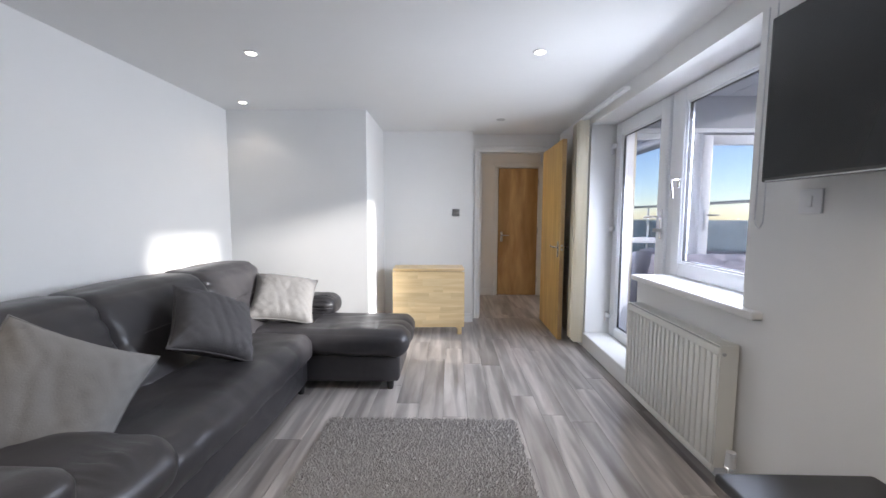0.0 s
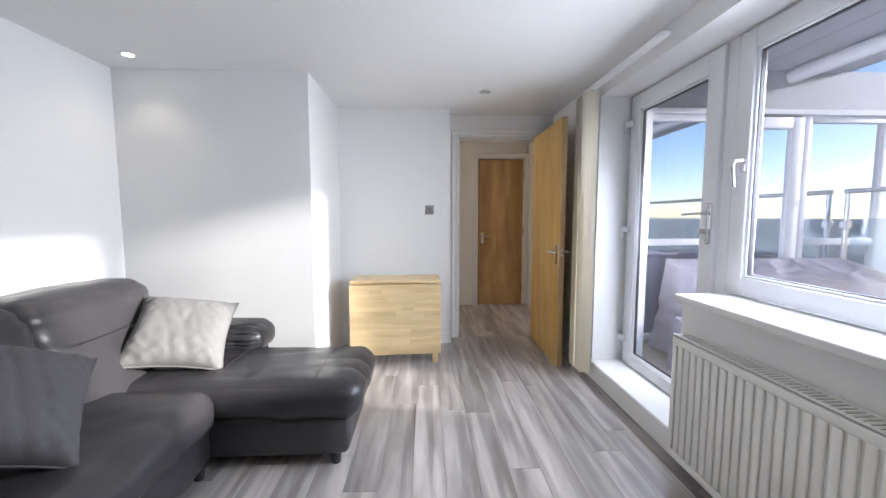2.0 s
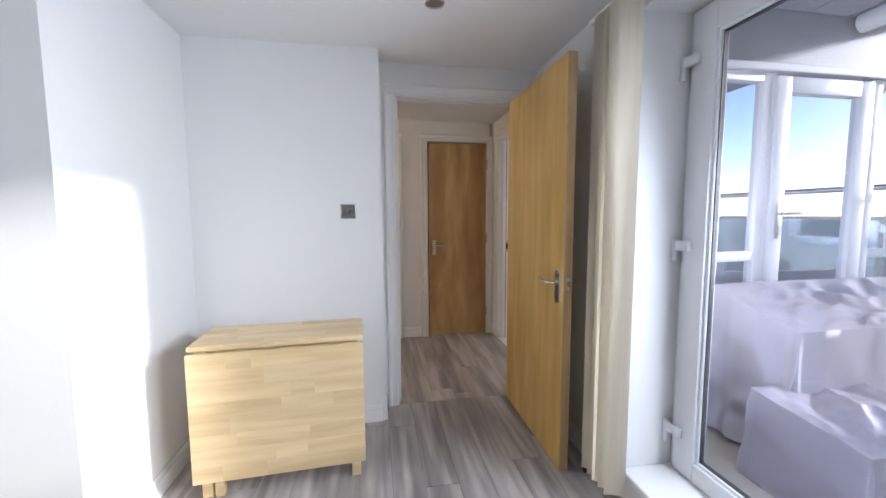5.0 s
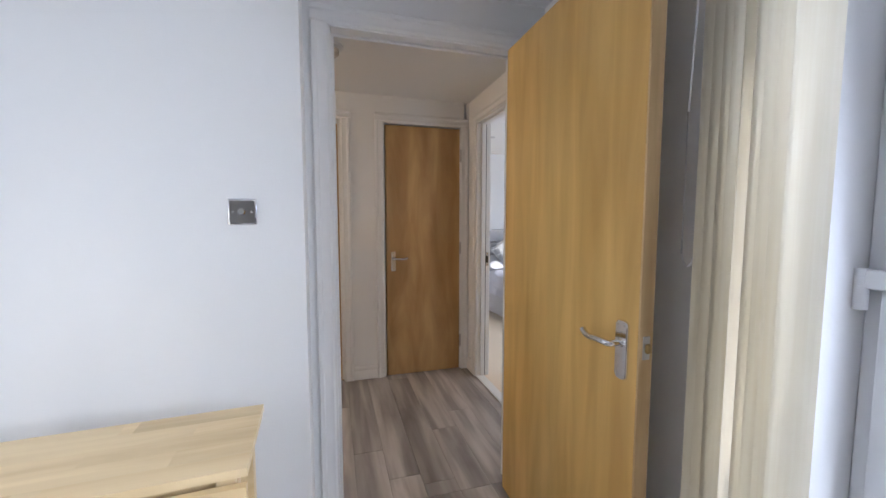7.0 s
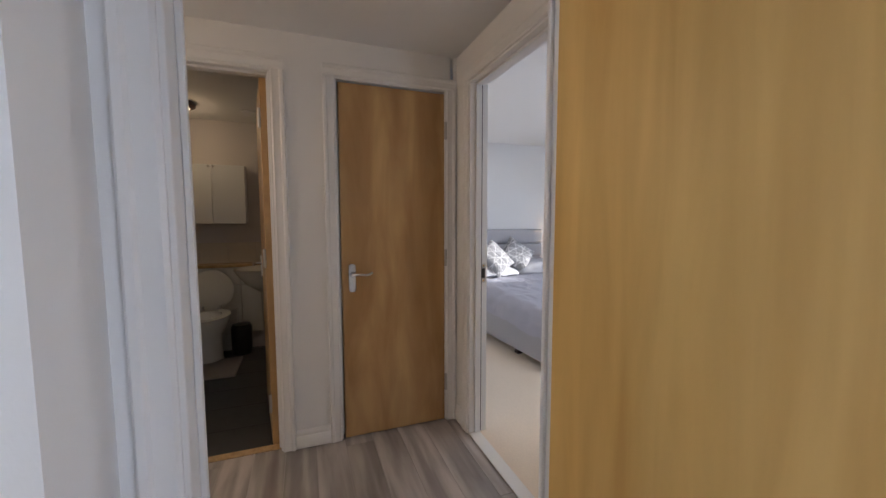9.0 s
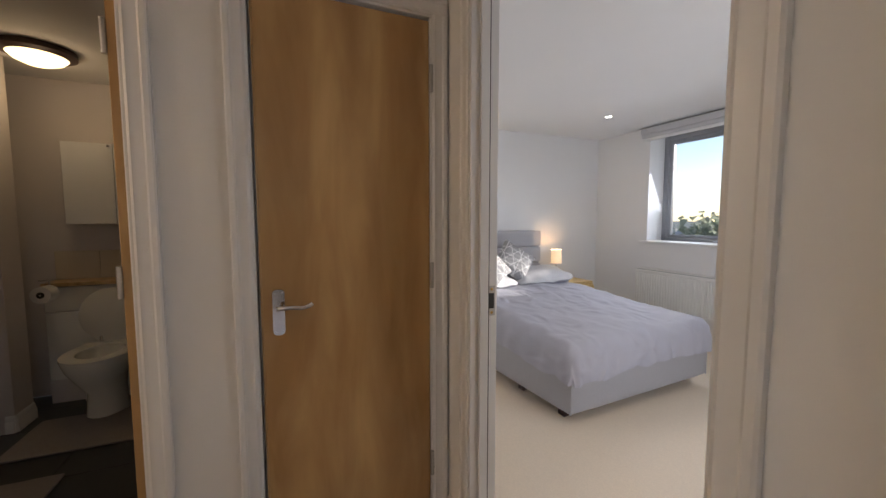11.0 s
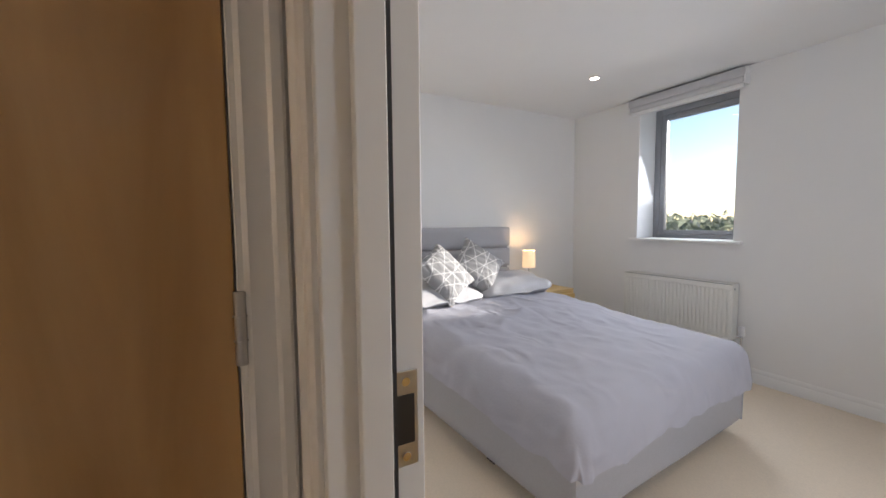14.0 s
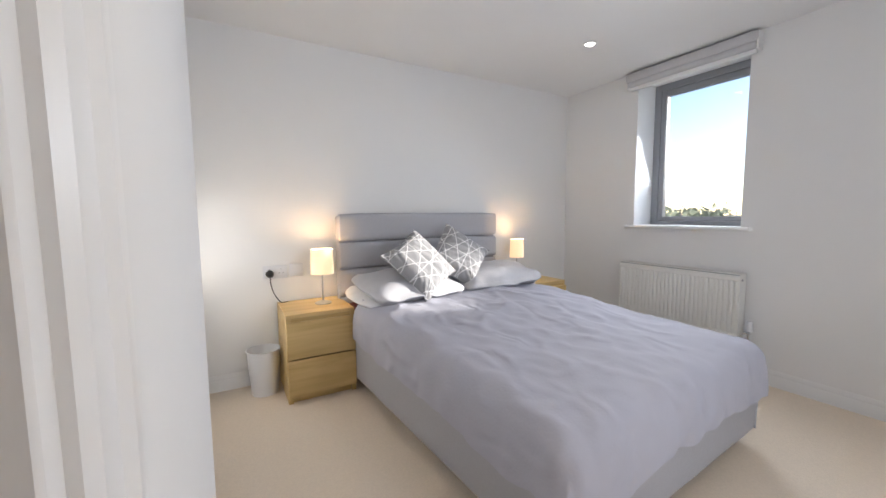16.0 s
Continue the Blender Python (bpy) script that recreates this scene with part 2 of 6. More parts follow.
def tube(points, r, seg=10, bm=None):
    """A bent round bar through the points."""
    bm = bm or bmesh.new()
    pts = [Vector(p) for p in points]
    rings = []
    for i, p in enumerate(pts):
        d = (pts[min(i + 1, len(pts) - 1)] - pts[max(i - 1, 0)]).normalized()
        q = d.to_track_quat("Z", "Y").to_matrix()
        rings.append([bm.verts.new(p + q @ Vector((r * math.cos(2 * math.pi * k / seg), r * math.sin(2 * math.pi * k / seg), 0))) for k in range(seg)])
    for a, b in zip(rings, rings[1:]):
        for k in range(seg):
            bm.faces.new((a[k], a[(k + 1) % seg], b[(k + 1) % seg], b[k]))
    bm.faces.new(rings[0][::-1])
    bm.faces.new(rings[-1])
    return bm


def arc(a, b, c, n=8):
    """Points on a bend from a to c drawn towards b."""
    a, b, c = Vector(a), Vector(b), Vector(c)
    return [(1 - t) ** 2 * a + 2 * t * (1 - t) * b + t * t * c for t in [i / n for i in range(n + 1)]]


def soft_box(x0, x1, y0, y1, z0, z1, r=0.05, crease=0.0, seed=0, cuts=10, puff=0.0):
    """An upholstered block: rounded, slightly puffed, with shallow folds."""
    bm = bmesh.new()
    bmesh.ops.create_cube(bm, size=2.0)
    bmesh.ops.subdivide_edges(bm, edges=bm.edges[:], cuts=cuts, use_grid_fill=True)
    h = Vector(((x1 - x0) / 2, (y1 - y0) / 2, (z1 - z0) / 2))
    mid = Vector(((x0 + x1) / 2, (y0 + y1) / 2, (z0 + z1) / 2))
    r = min(r, *h)
    for v in bm.verts:
        u = v.co.copy()
        p = Vector([u[i] * h[i] for i in range(3)])
        core = Vector([max(-(h[i] - r), min(h[i] - r, p[i])) for i in range(3)])
        d = p - core
        if d.length > 1e-6:
            p = core + d.normalized() * r
        if puff:
            p.x += puff * u.x * (1 - u.y ** 2) * (1 - u.z ** 2)
            p.y += puff * u.y * (1 - u.x ** 2) * (1 - u.z ** 2)
            p.z += puff * u.z * (1 - u.x ** 2) * (1 - u.y ** 2)
        if crease:
            q = (mid + p) * 6.0 + Vector((seed * 3.7, seed * 1.3, seed))
            n1 = noise.noise(q) + 0.5 * noise.noise(q * 2.3)
            if d.length > 1e-6:
                p += d.normalized() * crease * n1
            else:
                p += Vector((0, 0, 1)) * crease * n1 * 0.5
        v.co = mid + p
    return bm


def smooth_mesh(bm, name, angle=40):
    me = bpy.data.meshes.new(name)
    bmesh.ops.recalc_face_normals(bm, faces=bm.faces[:])
    lim = math.radians(angle)
    for f in bm.faces:
        f.smooth = True
    for e in bm.edges:
        if len(e.link_faces) == 2 and e.link_faces[0].normal.angle(e.link_faces[1].normal, 0) > lim:
            e.smooth = False
    bm.to_mesh(me)
    bm.free()
    return me


def part(name, bm, material, parent=None, label="", angle=40):
    me = smooth_mesh(bm, name, angle)
    me.materials.append(material)
    ob = new(name, me)
    ob.parent = parent
    if label:
        ob["label"] = label
    return ob


def thing(name, x, y, z, label, category, group="", rz=0):
    ob = new(name)
    ob.empty_display_size = 0.1
    ob.matrix_world = pose(x, y, z, 0, 0, rz)
    return tagged(ob, label, category, group)


def struct(name, bm, material, label, category):
    return tagged(part(name, bm, material), label, category, kind="structure")


def put(ob, x, y, z, rx=0, ry=0, rz=0):
    ob.matrix_basis = pose(x, y, z, rx, ry, rz)
    return ob


# ---- the large structure ----
CL, CB, CH = 2.20, 2.24, 2.20     # ceilings: living room, bedroom, hall
XW = 1.57                        # inner face of the window wall
YB = -2.2                        # wall behind


def wall_with_openings(bm, axis, a0, a1, t0, t1, z1, openings, z0=0.0):
    """A wall along an axis from a0 to a1, thickness t0 to t1, with openings (b0, b1, lo, hi)."""
    def put_box(p, q, lo, hi):
        if q - p > 1e-4 and hi - lo > 1e-4:
            if axis == "x":
                box(bm, p, q, t0, t1, lo, hi)
            else:
                box(bm, t0, t1, p, q, lo, hi)
    at = a0
    for b0, b1, lo, hi in sorted(openings):
        put_box(at, b0, z0, z1)
        put_box(b0, b1, z0, lo)
        put_box(b0, b1, hi, z1)
        at = b1
    put_box(at, a1, z0, z1)
    return bm


struct("wall_west", B(-1.90, -1.76, YB, 3.63, 0, CL), M_WALL, "white painted plaster wall behind the sofa", "wall")
struct("wall_south", B(-1.90, 1.95, YB - 0.12, YB, 0, CL), M_WALL, "plain white painted wall closing the living room", "wall")
struct("wall_boxing", B(-1.90, -0.475, 3.63, 4.80, 0, CL), M_WALL, "white painted boxed-out wall beside the table recess", "wall")
struct("wall_recess", B(-0.475, 0.545, 4.50, 4.80, 0, CL), M_WALL, "white painted recess wall behind the folding table", "wall")
struct("wall_hall_door", wall_with_openings(bmesh.new(), "x", 0.545, XW, 4.68, 4.745, CL, [(0.625, 1.445, 0.0, 2.02)]), M_WALL,
       "white painted wall around the hall doorway", "wall")
struct("wall_window", wall_with_openings(bmesh.new(), "y", YB, 4.80, XW, 1.96, CL, [(1.78, 2.70, 0.82, 2.07), (2.70, 3.66, 0.13, 2.07)]), M_WALL,
       "white painted outer wall with window and balcony door", "wall")
struct("ceiling_living", B(-1.90, 1.96, YB - 0.12, 4.80, CL, CL + 0.12), M_CEIL, "flat white painted living room ceiling", "ceiling")
struct("ceiling_hall", B(-1.90, 1.72, 4.80, 6.19, CH, CH + 0.12), M_CEIL, "flat white painted hall ceiling", "ceiling")
struct("wall_hall_west", B(-1.90, -1.78, 4.80, 6.07, 0, CH), M_WALL, "plain white hall wall", "wall")
struct("wall_hall_north", wall_with_openings(bmesh.new(), "x", -1.90, 1.68, 6.07, 6.19, CB, [(-0.10, 0.72, 0, 2.02), (1.00, 1.67, 0, 2.02)]), M_WALL,
       "white hall wall with bathroom and cupboard doors", "wall")
struct("wall_bedroom_door", wall_with_openings(bmesh.new(), "y", 4.745, 6.07, 1.72, 1.823, CB, [(5.03, 5.89, 0, 2.02)]), M_WALL,
       "white wall between hall and bedroom with a doorway", "wall")
struct("wall_bedroom_stub", B(1.70, 1.823, 6.07, 6.78, 0, CB), M_WALL, "white wall stub between cupboard and bedroom", "wall")
struct("wall_bedroom_west", B(1.56, 1.68, 6.78, 8.52, 0, CB), M_WALL, "white bedroom side wall", "wall")
struct("wall_bedroom_north", B(1.56, 5.16, 8.40, 8.52, 0, CB), M_WALL, "white bedroom wall behind the headboard", "wall")
struct("wall_bedroom_east", wall_with_openings(bmesh.new(), "y", 4.33, 8.52, 4.84, 5.24, CB, [(6.90, 7.66, 1.00, 2.16)]), M_WALL,
       "white bedroom outer wall with a window", "wall")
struct("wall_bedroom_south", wall_with_openings(bmesh.new(), "x", 1.96, 4.84, 4.33, 4.72, CB, [(2.85, 4.45, 0.10, 2.10)]), M_WALL, "white bedroom wall open to the balcony glazing", "wall")
struct("ceiling_bedroom", B(1.66, 5.24, 4.44, 8.52, CB, CB + 0.12), M_CEIL, "flat white painted bedroom ceiling", "ceiling")
struct("floor_bedroom", B(1.78, 4.84, 4.72, 8.40, -0.10, 0.004), M_CARPET, "cream cut-pile carpet on the bedroom floor", "carpet")
struct("floor_bedroom_edge", B(1.68, 1.78, 6.78, 8.40, -0.10, 0.004), M_CARPET, "cream cut-pile carpet on the bedroom floor", "carpet")
struct("floor", B(-1.90, 1.72, YB, 6.19, -0.12, -0.012), M_DECK, "dark subfloor under the laminate planks", "floor")


# ---- door linings, casings, skirtings ----
def casing_profile(bm, w, depth):
    """Moulded architrave section of width w standing off by depth, as (across, out) points."""
    return [(0, 0), (0, depth * 0.55), (w * 0.12, depth * 0.8), (w * 0.3, depth * 0.62), (w * 0.62, depth * 0.7), (w * 0.72, depth), (w * 0.92, depth), (w, depth * 0.75), (w, 0)]


def extrude_profile(points, a, b):
    """Prism over a polygon given in 3D as functions; points: list of Vectors at a, shifted to b by the difference."""
    bm = bmesh.new()
    p = [bm.verts.new(q) for q in points]
    q = [bm.verts.new(Vector(v) + (Vector(b) - Vector(a))) for v in points]
    n = len(p)
    for i in range(n):
        bm.faces.new((p[i], p[(i + 1) % n], q[(i + 1) % n], q[i]))
    bm.faces.new(p[::-1])
    bm.faces.new(q)
    return bm


def architrave(name, axis, o0, o1, face, out, top, w=0.065, depth=0.018):
    """Casing round a doorway o0..o1 on the wall plane `face`, standing off towards `out` (+1/-1)."""
    root = tagged(new(name), "moulded white gloss door architrave", "trim", kind="structure")
    prof = casing_profile(None, w, depth)

    def v(s, across_z, o):
        return Vector((s, face + out * o, across_z)) if axis == "x" else Vector((face + out * o, s, across_z))
    left = [v(o0 - a, 0, d) for a, d in prof]
    part("casing_upright", extrude_profile(left, (0, 0, 0), (0, 0, top)), M_TRIM, root, angle=25)
    right = [v(o1 + a, 0, d) for a, d in prof]
    part("casing_upright", extrude_profile(right, (0, 0, 0), (0, 0, top)), M_TRIM, root, angle=25)
    head = [v(o0 - w, top + a + 0.0005, d) for a, d in prof]
    shift = (o1 - o0 + 2 * w, 0, 0) if axis == "x" else (0, o1 - o0 + 2 * w, 0)
    part("casing_head", extrude_profile(head, (0, 0, 0), shift), M_TRIM, root, angle=25)
    return root


def lining(name, axis, o0, o1, f0, f1, top, t=0.022, stop=None):
    """Door lining with stops, in an opening o0..o1 through f0..f1."""
    root = tagged(new(name), "white painted timber door lining", "door frame", kind="structure")

    def bb(s0, s1, p0, p1, z0, z1):
        return B(s0, s1, p0, p1, z0, z1, 0.002) if axis == "x" else B(p0, p1, s0, s1, z0, z1, 0.002)
    e = 0.004
    part("jamb", bb(o0, o0 + t, f0 - e, f1 + e, 0.005, top), M_TRIM, root)
    part("jamb", bb(o1 - t, o1, f0 - e, f1 + e, 0.005, top), M_TRIM, root)
    part("head", bb(o0, o1, f0 - e, f1 + e, top + 0.0005, top + t), M_TRIM, root)
    if stop:
        s0, s1 = stop
        part("stop", bb(o0 + t, o0 + t + 0.012, s0, s1, 0.005, top - 0.012), M_TRIM, root)
        part("stop", bb(o1 - t - 0.012, o1 - t, s0, s1, 0.005, top - 0.012), M_TRIM, root)
        part("stop", bb(o0 + t, o1 - t, s0, s1, top - 0.012, top), M_TRIM, root)
    return root


lining("door_frame_living", "x", 0.625, 1.445, 4.68, 4.745, 1.995, stop=(4.728, 4.742))
architrave("architrave_living", "x", 0.637, 1.433, 4.68, -1, 2.005)
architrave("architrave_living_hall_side", "x", 0.637, 1.433, 4.745, 1, 2.005)
lining("door_frame_cupboard", "x", 1.005, 1.665, 6.07, 6.19, 1.998, stop=(6.12, 6.15))
architrave("architrave_cupboard", "x", 1.018, 1.652, 6.07, -1, 2.008, w=0.06)
lining("door_frame_bathroom", "x", -0.10, 0.72, 6.07, 6.19, 1.998, stop=(6.10, 6.135))
architrave("architrave_bathroom", "x", -0.088, 0.708, 6.07, -1, 2.008)
lining("door_frame_bedroom", "y", 5.03, 5.89, 1.72, 1.823, 1.998, stop=(1.75, 1.785))
architrave("architrave_bedroom_hall_side", "y", 5.042, 5.878, 1.72, -1, 2.008)
architrave("architrave_bedroom", "y", 5.038, 5.884, 1.823, 1, 2.008, depth=0.016)


def skirting(name, axis, s0, s1, face, out, h=0.10, d=0.015):
    prof = [(0, 0), (d, 0), (d, h * 0.62), (d * 0.6, h * 0.7), (d * 0.75, h * 0.78), (d * 0.4, h * 0.95), (d * 0.25, h), (0, h)]
    if axis == "x":
        pts, sh = [Vector((s0, face + out * a, z + 0.004)) for a, z in prof], (s1 - s0, 0, 0)
    else:
        pts, sh = [Vector((face + out * a, s0, z + 0.004)) for a, z in prof], (0, s1 - s0, 0)
    return struct(name, extrude_profile(pts, (0, 0, 0), sh), M_TRIM, "white moulded skirting board along the wall", "baseboard")


skirting("baseboard_recess", "x", -0.46, 0.53, 4.50, -1)
skirting("baseboard_recess_side", "y", 3.645, 4.485, -0.475, 1)
skirting("baseboard_boxing", "x", -1.745, -0.475, 3.63, -1)
skirting("baseboard_return", "y", 4.50, 4.66, 0.545, 1)
skirting("baseboard_west", "y", YB, 3.615, -1.76, 1)
skirting("baseboard_hall_pier", "x", 0.775, 0.957, 6.07, -1)
skirting("baseboard_hall_corner", "y", 5.95, 6.052, 1.72, -1)
skirting("baseboard_hall_west", "y", 4.82, 6.05, -1.78, 1)
skirting("baseboard_hall_north", "x", -1.76, -0.155, 6.07, -1)
skirting("baseboard_bedroom_east", "y", 4.74, 8.385, 4.84, -1)
skirting("baseboard_bedroom_north", "x", 1.70, 4.825, 8.40, -1)
skirting("baseboard_bedroom_stub", "y", 5.955, 6.78, 1.823, 1)
skirting("baseboard_bedroom_west", "y", 6.80, 8.385, 1.68, 1)
skirting("baseboard_behind_door", "y", 3.72, 4.66, XW, -1)


# ---- doors ----
M_BRASS = mat("dull_brass", (0.42, 0.29, 0.12), 0.35, 1.0, grain=0.1)


def rounded_plate(x, z0, z1, hw, ya, yb):
    """Upright plate with softly arched ends and a bevelled rim."""
    outline = []
    for sign, zc in ((1, z1 - 0.017), (-1, z0 + 0.017)):
        for k in range(11):
            a = math.pi * k / 10
            outline.append((sign * hw * math.copysign(abs(math.cos(a)) ** 0.7, math.cos(a)), zc + sign * 0.017 * math.sin(a) ** 0.8))
    bm = bmesh.new()
    rings = []
    for y, k in ((ya, 1.0), (ya + (yb - ya) * 0.6, 1.0), (yb, 0.90)):
        rings.append([bm.verts.new((x + px * k, y, pz - (1 - k) * 0.2 * (pz - (z0 + z1) / 2))) for px, pz in outline])
    n = len(outline)
    for r0, r1 in zip(rings, rings[1:]):
        for i in range(n):
            bm.faces.new((r0[i], r0[(i + 1) % n], r1[(i + 1) % n], r1[i]))
    bm.faces.new(rings[0])
    bm.faces.new(rings[-1])
    bmesh.ops.recalc_face_normals(bm, faces=bm.faces[:])
    return bm


def lever(parent, x, y, z, side, toward, plate=True):
    """Lever handle on a backplate; side: which way (-1/+1 along y) it stands off; toward: way the lever points along x."""
    if plate:
        h = part("backplate", rounded_plate(x, z - 0.10, z + 0.06, 0.021, y, y + side * 0.008), M_CHROME, parent, "polished chrome backplate")
        for dx, dz in ((-0.012, 0.047), (0.012, 0.047), (-0.012, -0.087), (0.012, -0.087)):
            part("screw", R((x + dx, y + side * 0.0075, z + dz), (x + dx, y + side * 0.0092, z + dz), 0.0028, seg=8), M_STEEL, h)
        part("collar", R((x, y + side * 0.007, z), (x, y + side * 0.016, z), 0.014, 0.011, 20), M_CHROME, h)
    else:
        h = parent
    s = tube([(x, y + side * 0.006, z), (x, y + side * 0.032, z)] + [tuple(p) for p in arc((x, y + side * 0.045, z), (x + toward * 0.01, y + side * 0.055, z + 0.004), (x + toward * 0.05, y + side * 0.052, z + 0.002))]
             + [tuple(p) for p in arc((x + toward * 0.06, y + side * 0.052, z), (x + toward * 0.086, y + side * 0.05, z - 0.004), (x + toward * 0.106, y + side * 0.048, z + 0.011))], 0.0085)
    part("lever", s, M_CHROME, h)
    return h


def hinge_set(parent, x, y, zs, h=0.09, r=0.007):
    for z in zs:
        k = part("hinge", R((x, y, z - h / 2), (x, y, z + h / 2), r, seg=12), M_STEEL, parent, "steel butt hinge")
        for dz in (-h / 6, h / 6):
            part("knuckle_ring", R((x, y, z + dz - 0.0012), (x, y, z + dz + 0.0012), r + 0.0015, seg=12), M_STEEL, k)


def door_leaf(name, w, h, material, label, hinge_z=(0.25, 1.05, 1.78), lever_z=0.95, lock=True):
    """Flush veneered leaf. Local: hinge line at x=0, leaf to +x, thickness 0..0.044 in y."""
    d = thing(name, 0, 0, 0, label, "door")
    d["kind"] = "structure"
    part("leaf", B(0.002, w - 0.006, 0.0, 0.044, 0.008, h, 0.0015), material, d)
    part("lipping", B(w - 0.0058, w, 0.0002, 0.0438, 0.008, h, 0.0015), M_OAK_EDGE, d, "pale solid oak edge lipping")
    lever(d, w - 0.055, 0.044, lever_z, 1, -1)
    lever(d, w - 0.055, 0.0, lever_z, -1, -1)
    if lock:
        lk = part("lock_plate", B(w, w + 0.002, 0.011, 0.033, lever_z - 0.03, lever_z + 0.03, 0.0009), M_STEEL, d, "steel latch faceplate")
        part("latch_bolt", B(w + 0.002, w + 0.012, 0.015, 0.029, lever_z - 0.012, lever_z + 0.012, 0.003), M_BRASS, lk, "brass latch bolt")
    hinge_set(d, -0.004, 0.050, hinge_z, h=0.10, r=0.008)
    return d


d = door_leaf("door_1", 0.79, 1.985, M_OAK, "open flush oak veneer door with chrome lever handle", lever_z=0.935)
d.matrix_world = pose(1.378, 4.655, 0, 0, 0, -90.5)
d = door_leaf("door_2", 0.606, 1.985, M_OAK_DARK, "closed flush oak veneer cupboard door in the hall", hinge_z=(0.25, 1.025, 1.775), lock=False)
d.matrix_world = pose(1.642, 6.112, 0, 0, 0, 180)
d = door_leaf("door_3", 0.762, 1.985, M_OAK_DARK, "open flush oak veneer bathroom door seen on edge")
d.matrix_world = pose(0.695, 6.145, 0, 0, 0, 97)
d = door_leaf("door_4", 0.80, 1.985, M_OAK, "open flush oak veneer bedroom door against the wall")
d.matrix_world = pose(1.862, 5.045, 0, 0, 0, -5)

st = thing("strike_plate", 1.801, 5.868, 0.948, "steel strike plate let into the bedroom door jamb", "strike plate")
part("plate", B(-0.016, 0.017, -0.0025, 0.0, -0.055, 0.055, 0.001), M_STEEL, st)
part("latch_hole", B(-0.010, 0.012, -0.0034, -0.0026, -0.028, 0.028), M_BLACK, st, "dark latch hole")
for z in (-0.043, 0.043):
    part("screw", R((0.002, -0.0024, z), (0.002, -0.004, z), 0.005, seg=12), M_CHROME, st)
part("draught_seal", B(1.7885, 1.7925, 5.8645, 5.8675, 0.01, 1.99), M_GASKET, bpy.data.objects["door_frame_bedroom"], "black draught seal strip")
part("draught_seal", B(1.789, 1.7925, 5.0525, 5.058, 0.01, 1.99), M_GASKET, bpy.data.objects["door_frame_bedroom"], "black draught seal strip")
part("threshold_strip", B(1.715, 1.785, 5.052, 5.868, 0.004, 0.009, 0.002), M_TRIM, bpy.data.objects["door_frame_bedroom"], "pale threshold strip")
part("threshold_strip", B(-0.078, 0.698, 6.10, 6.15, -0.001, 0.006, 0.002), M_OAK_EDGE, bpy.data.objects["door_frame_bathroom"], "pale wooden threshold strip")


# ---- balcony door and window of the living room ----
def glazed(parent, y0, y1, z0, z1, x, w, depth, material=M_UPVC, bottom=None, bead=0.012, glass=M_GLASS, gasket=M_GASKET):
    """A framed pane in the plane x; w: width of the frame bars."""
    b = w if bottom is None else bottom
    for a in ((y0, y0 + w, z0, z1), (y1 - w, y1, z0, z1), (y0 + w, y1 - w, z1 - w, z1), (y0 + w, y1 - w, z0, z0 + b)):
        part("frame_bar", B(x, x + depth, a[0], a[1], a[2], a[3], 0.006, 2), material, parent)
    g0, g1, h0, h1 = y0 + w, y1 - w, z0 + b, z1 - w
    for a in ((g0, g0 + bead, h0, h1), (g1 - bead, g1, h0, h1), (g0 + bead, g1 - bead, h1 - bead, h1), (g0 + bead, g1 - bead, h0, h0 + bead)):
        part("glazing_bead", B(x + 0.012, x + depth - 0.012, a[0], a[1], a[2], a[3], 0.003), material, parent)
    if gasket:
        q, t = bead, 0.004
        for a in ((g0 + q, g0 + q + t, h0 + q, h1 - q), (g1 - q - t, g1 - q, h0 + q, h1 - q), (g0 + q + t, g1 - q - t, h1 - q - t, h1 - q), (g0 + q + t, g1 - q - t, h0 + q, h0 + q + t)):
            part("gasket", B(x + 0.022, x + depth - 0.022, a[0], a[1], a[2], a[3]), gasket, parent)
    p = part("pane", B(x + depth / 2 - 0.004, x + depth / 2 + 0.004, g0 + bead, g1 - bead, h0 + bead, h1 - bead), glass, parent, "clear glass pane")
    p.visible_shadow = False
    return p


fd = thing("door_5", 0, 0, 0, "closed white plastic balcony door with full-height glass", "door")
fd["kind"] = "structure"
X0 = 1.79
# outer frame
part("outer_frame", B(X0 + 0.01, X0 + 0.09, 3.60, 3.66, 0.13, 2.07, 0.004), M_UPVC, fd)
part("outer_frame", B(X0 + 0.01, X0 + 0.09, 2.726, 2.80, 0.13, 2.07, 0.004), M_UPVC, fd)
part("outer_frame", B(X0 + 0.01, X0 + 0.09, 2.80, 3.60, 2.02, 2.07, 0.004), M_UPVC, fd)
part("outer_frame", B(X0 + 0.01, X0 + 0.09, 2.80, 3.60, 0.13, 0.18, 0.004), M_UPVC, fd)
glazed(fd, 2.79, 3.625, 0.152, 2.055, X0 - 0.012, 0.105, 0.062, bottom=0.08, glass=M_DOUBLE)
for z in (0.32, 1.12, 1.86):
    hg = part("hinge", B(X0 - 0.035, X0 - 0.012, 3.575, 3.66, z - 0.012, z + 0.03, 0.006, 2), M_UPVC, fd, "white plastic covered hinge")
    part("hinge_pin", R((X0 - 0.026, 3.65, z - 0.06), (X0 - 0.026, 3.65, z + 0.032), 0.013), M_UPVC, hg)
pl = part("backplate", B(X0 - 0.022, X0 - 0.012, 2.808, 2.842, 1.08, 1.29, 0.008, 3), M_CHROME, fd, "silver handle backplate")
part("lever", tube([(X0 - 0.02, 2.825, 1.238), (X0 - 0.055, 2.825, 1.238)] + [tuple(p) for p in arc((X0 - 0.068, 2.828, 1.238), (X0 - 0.07, 2.85, 1.238), (X0 - 0.066, 2.955, 1.232))], 0.009), M_CHROME, pl)
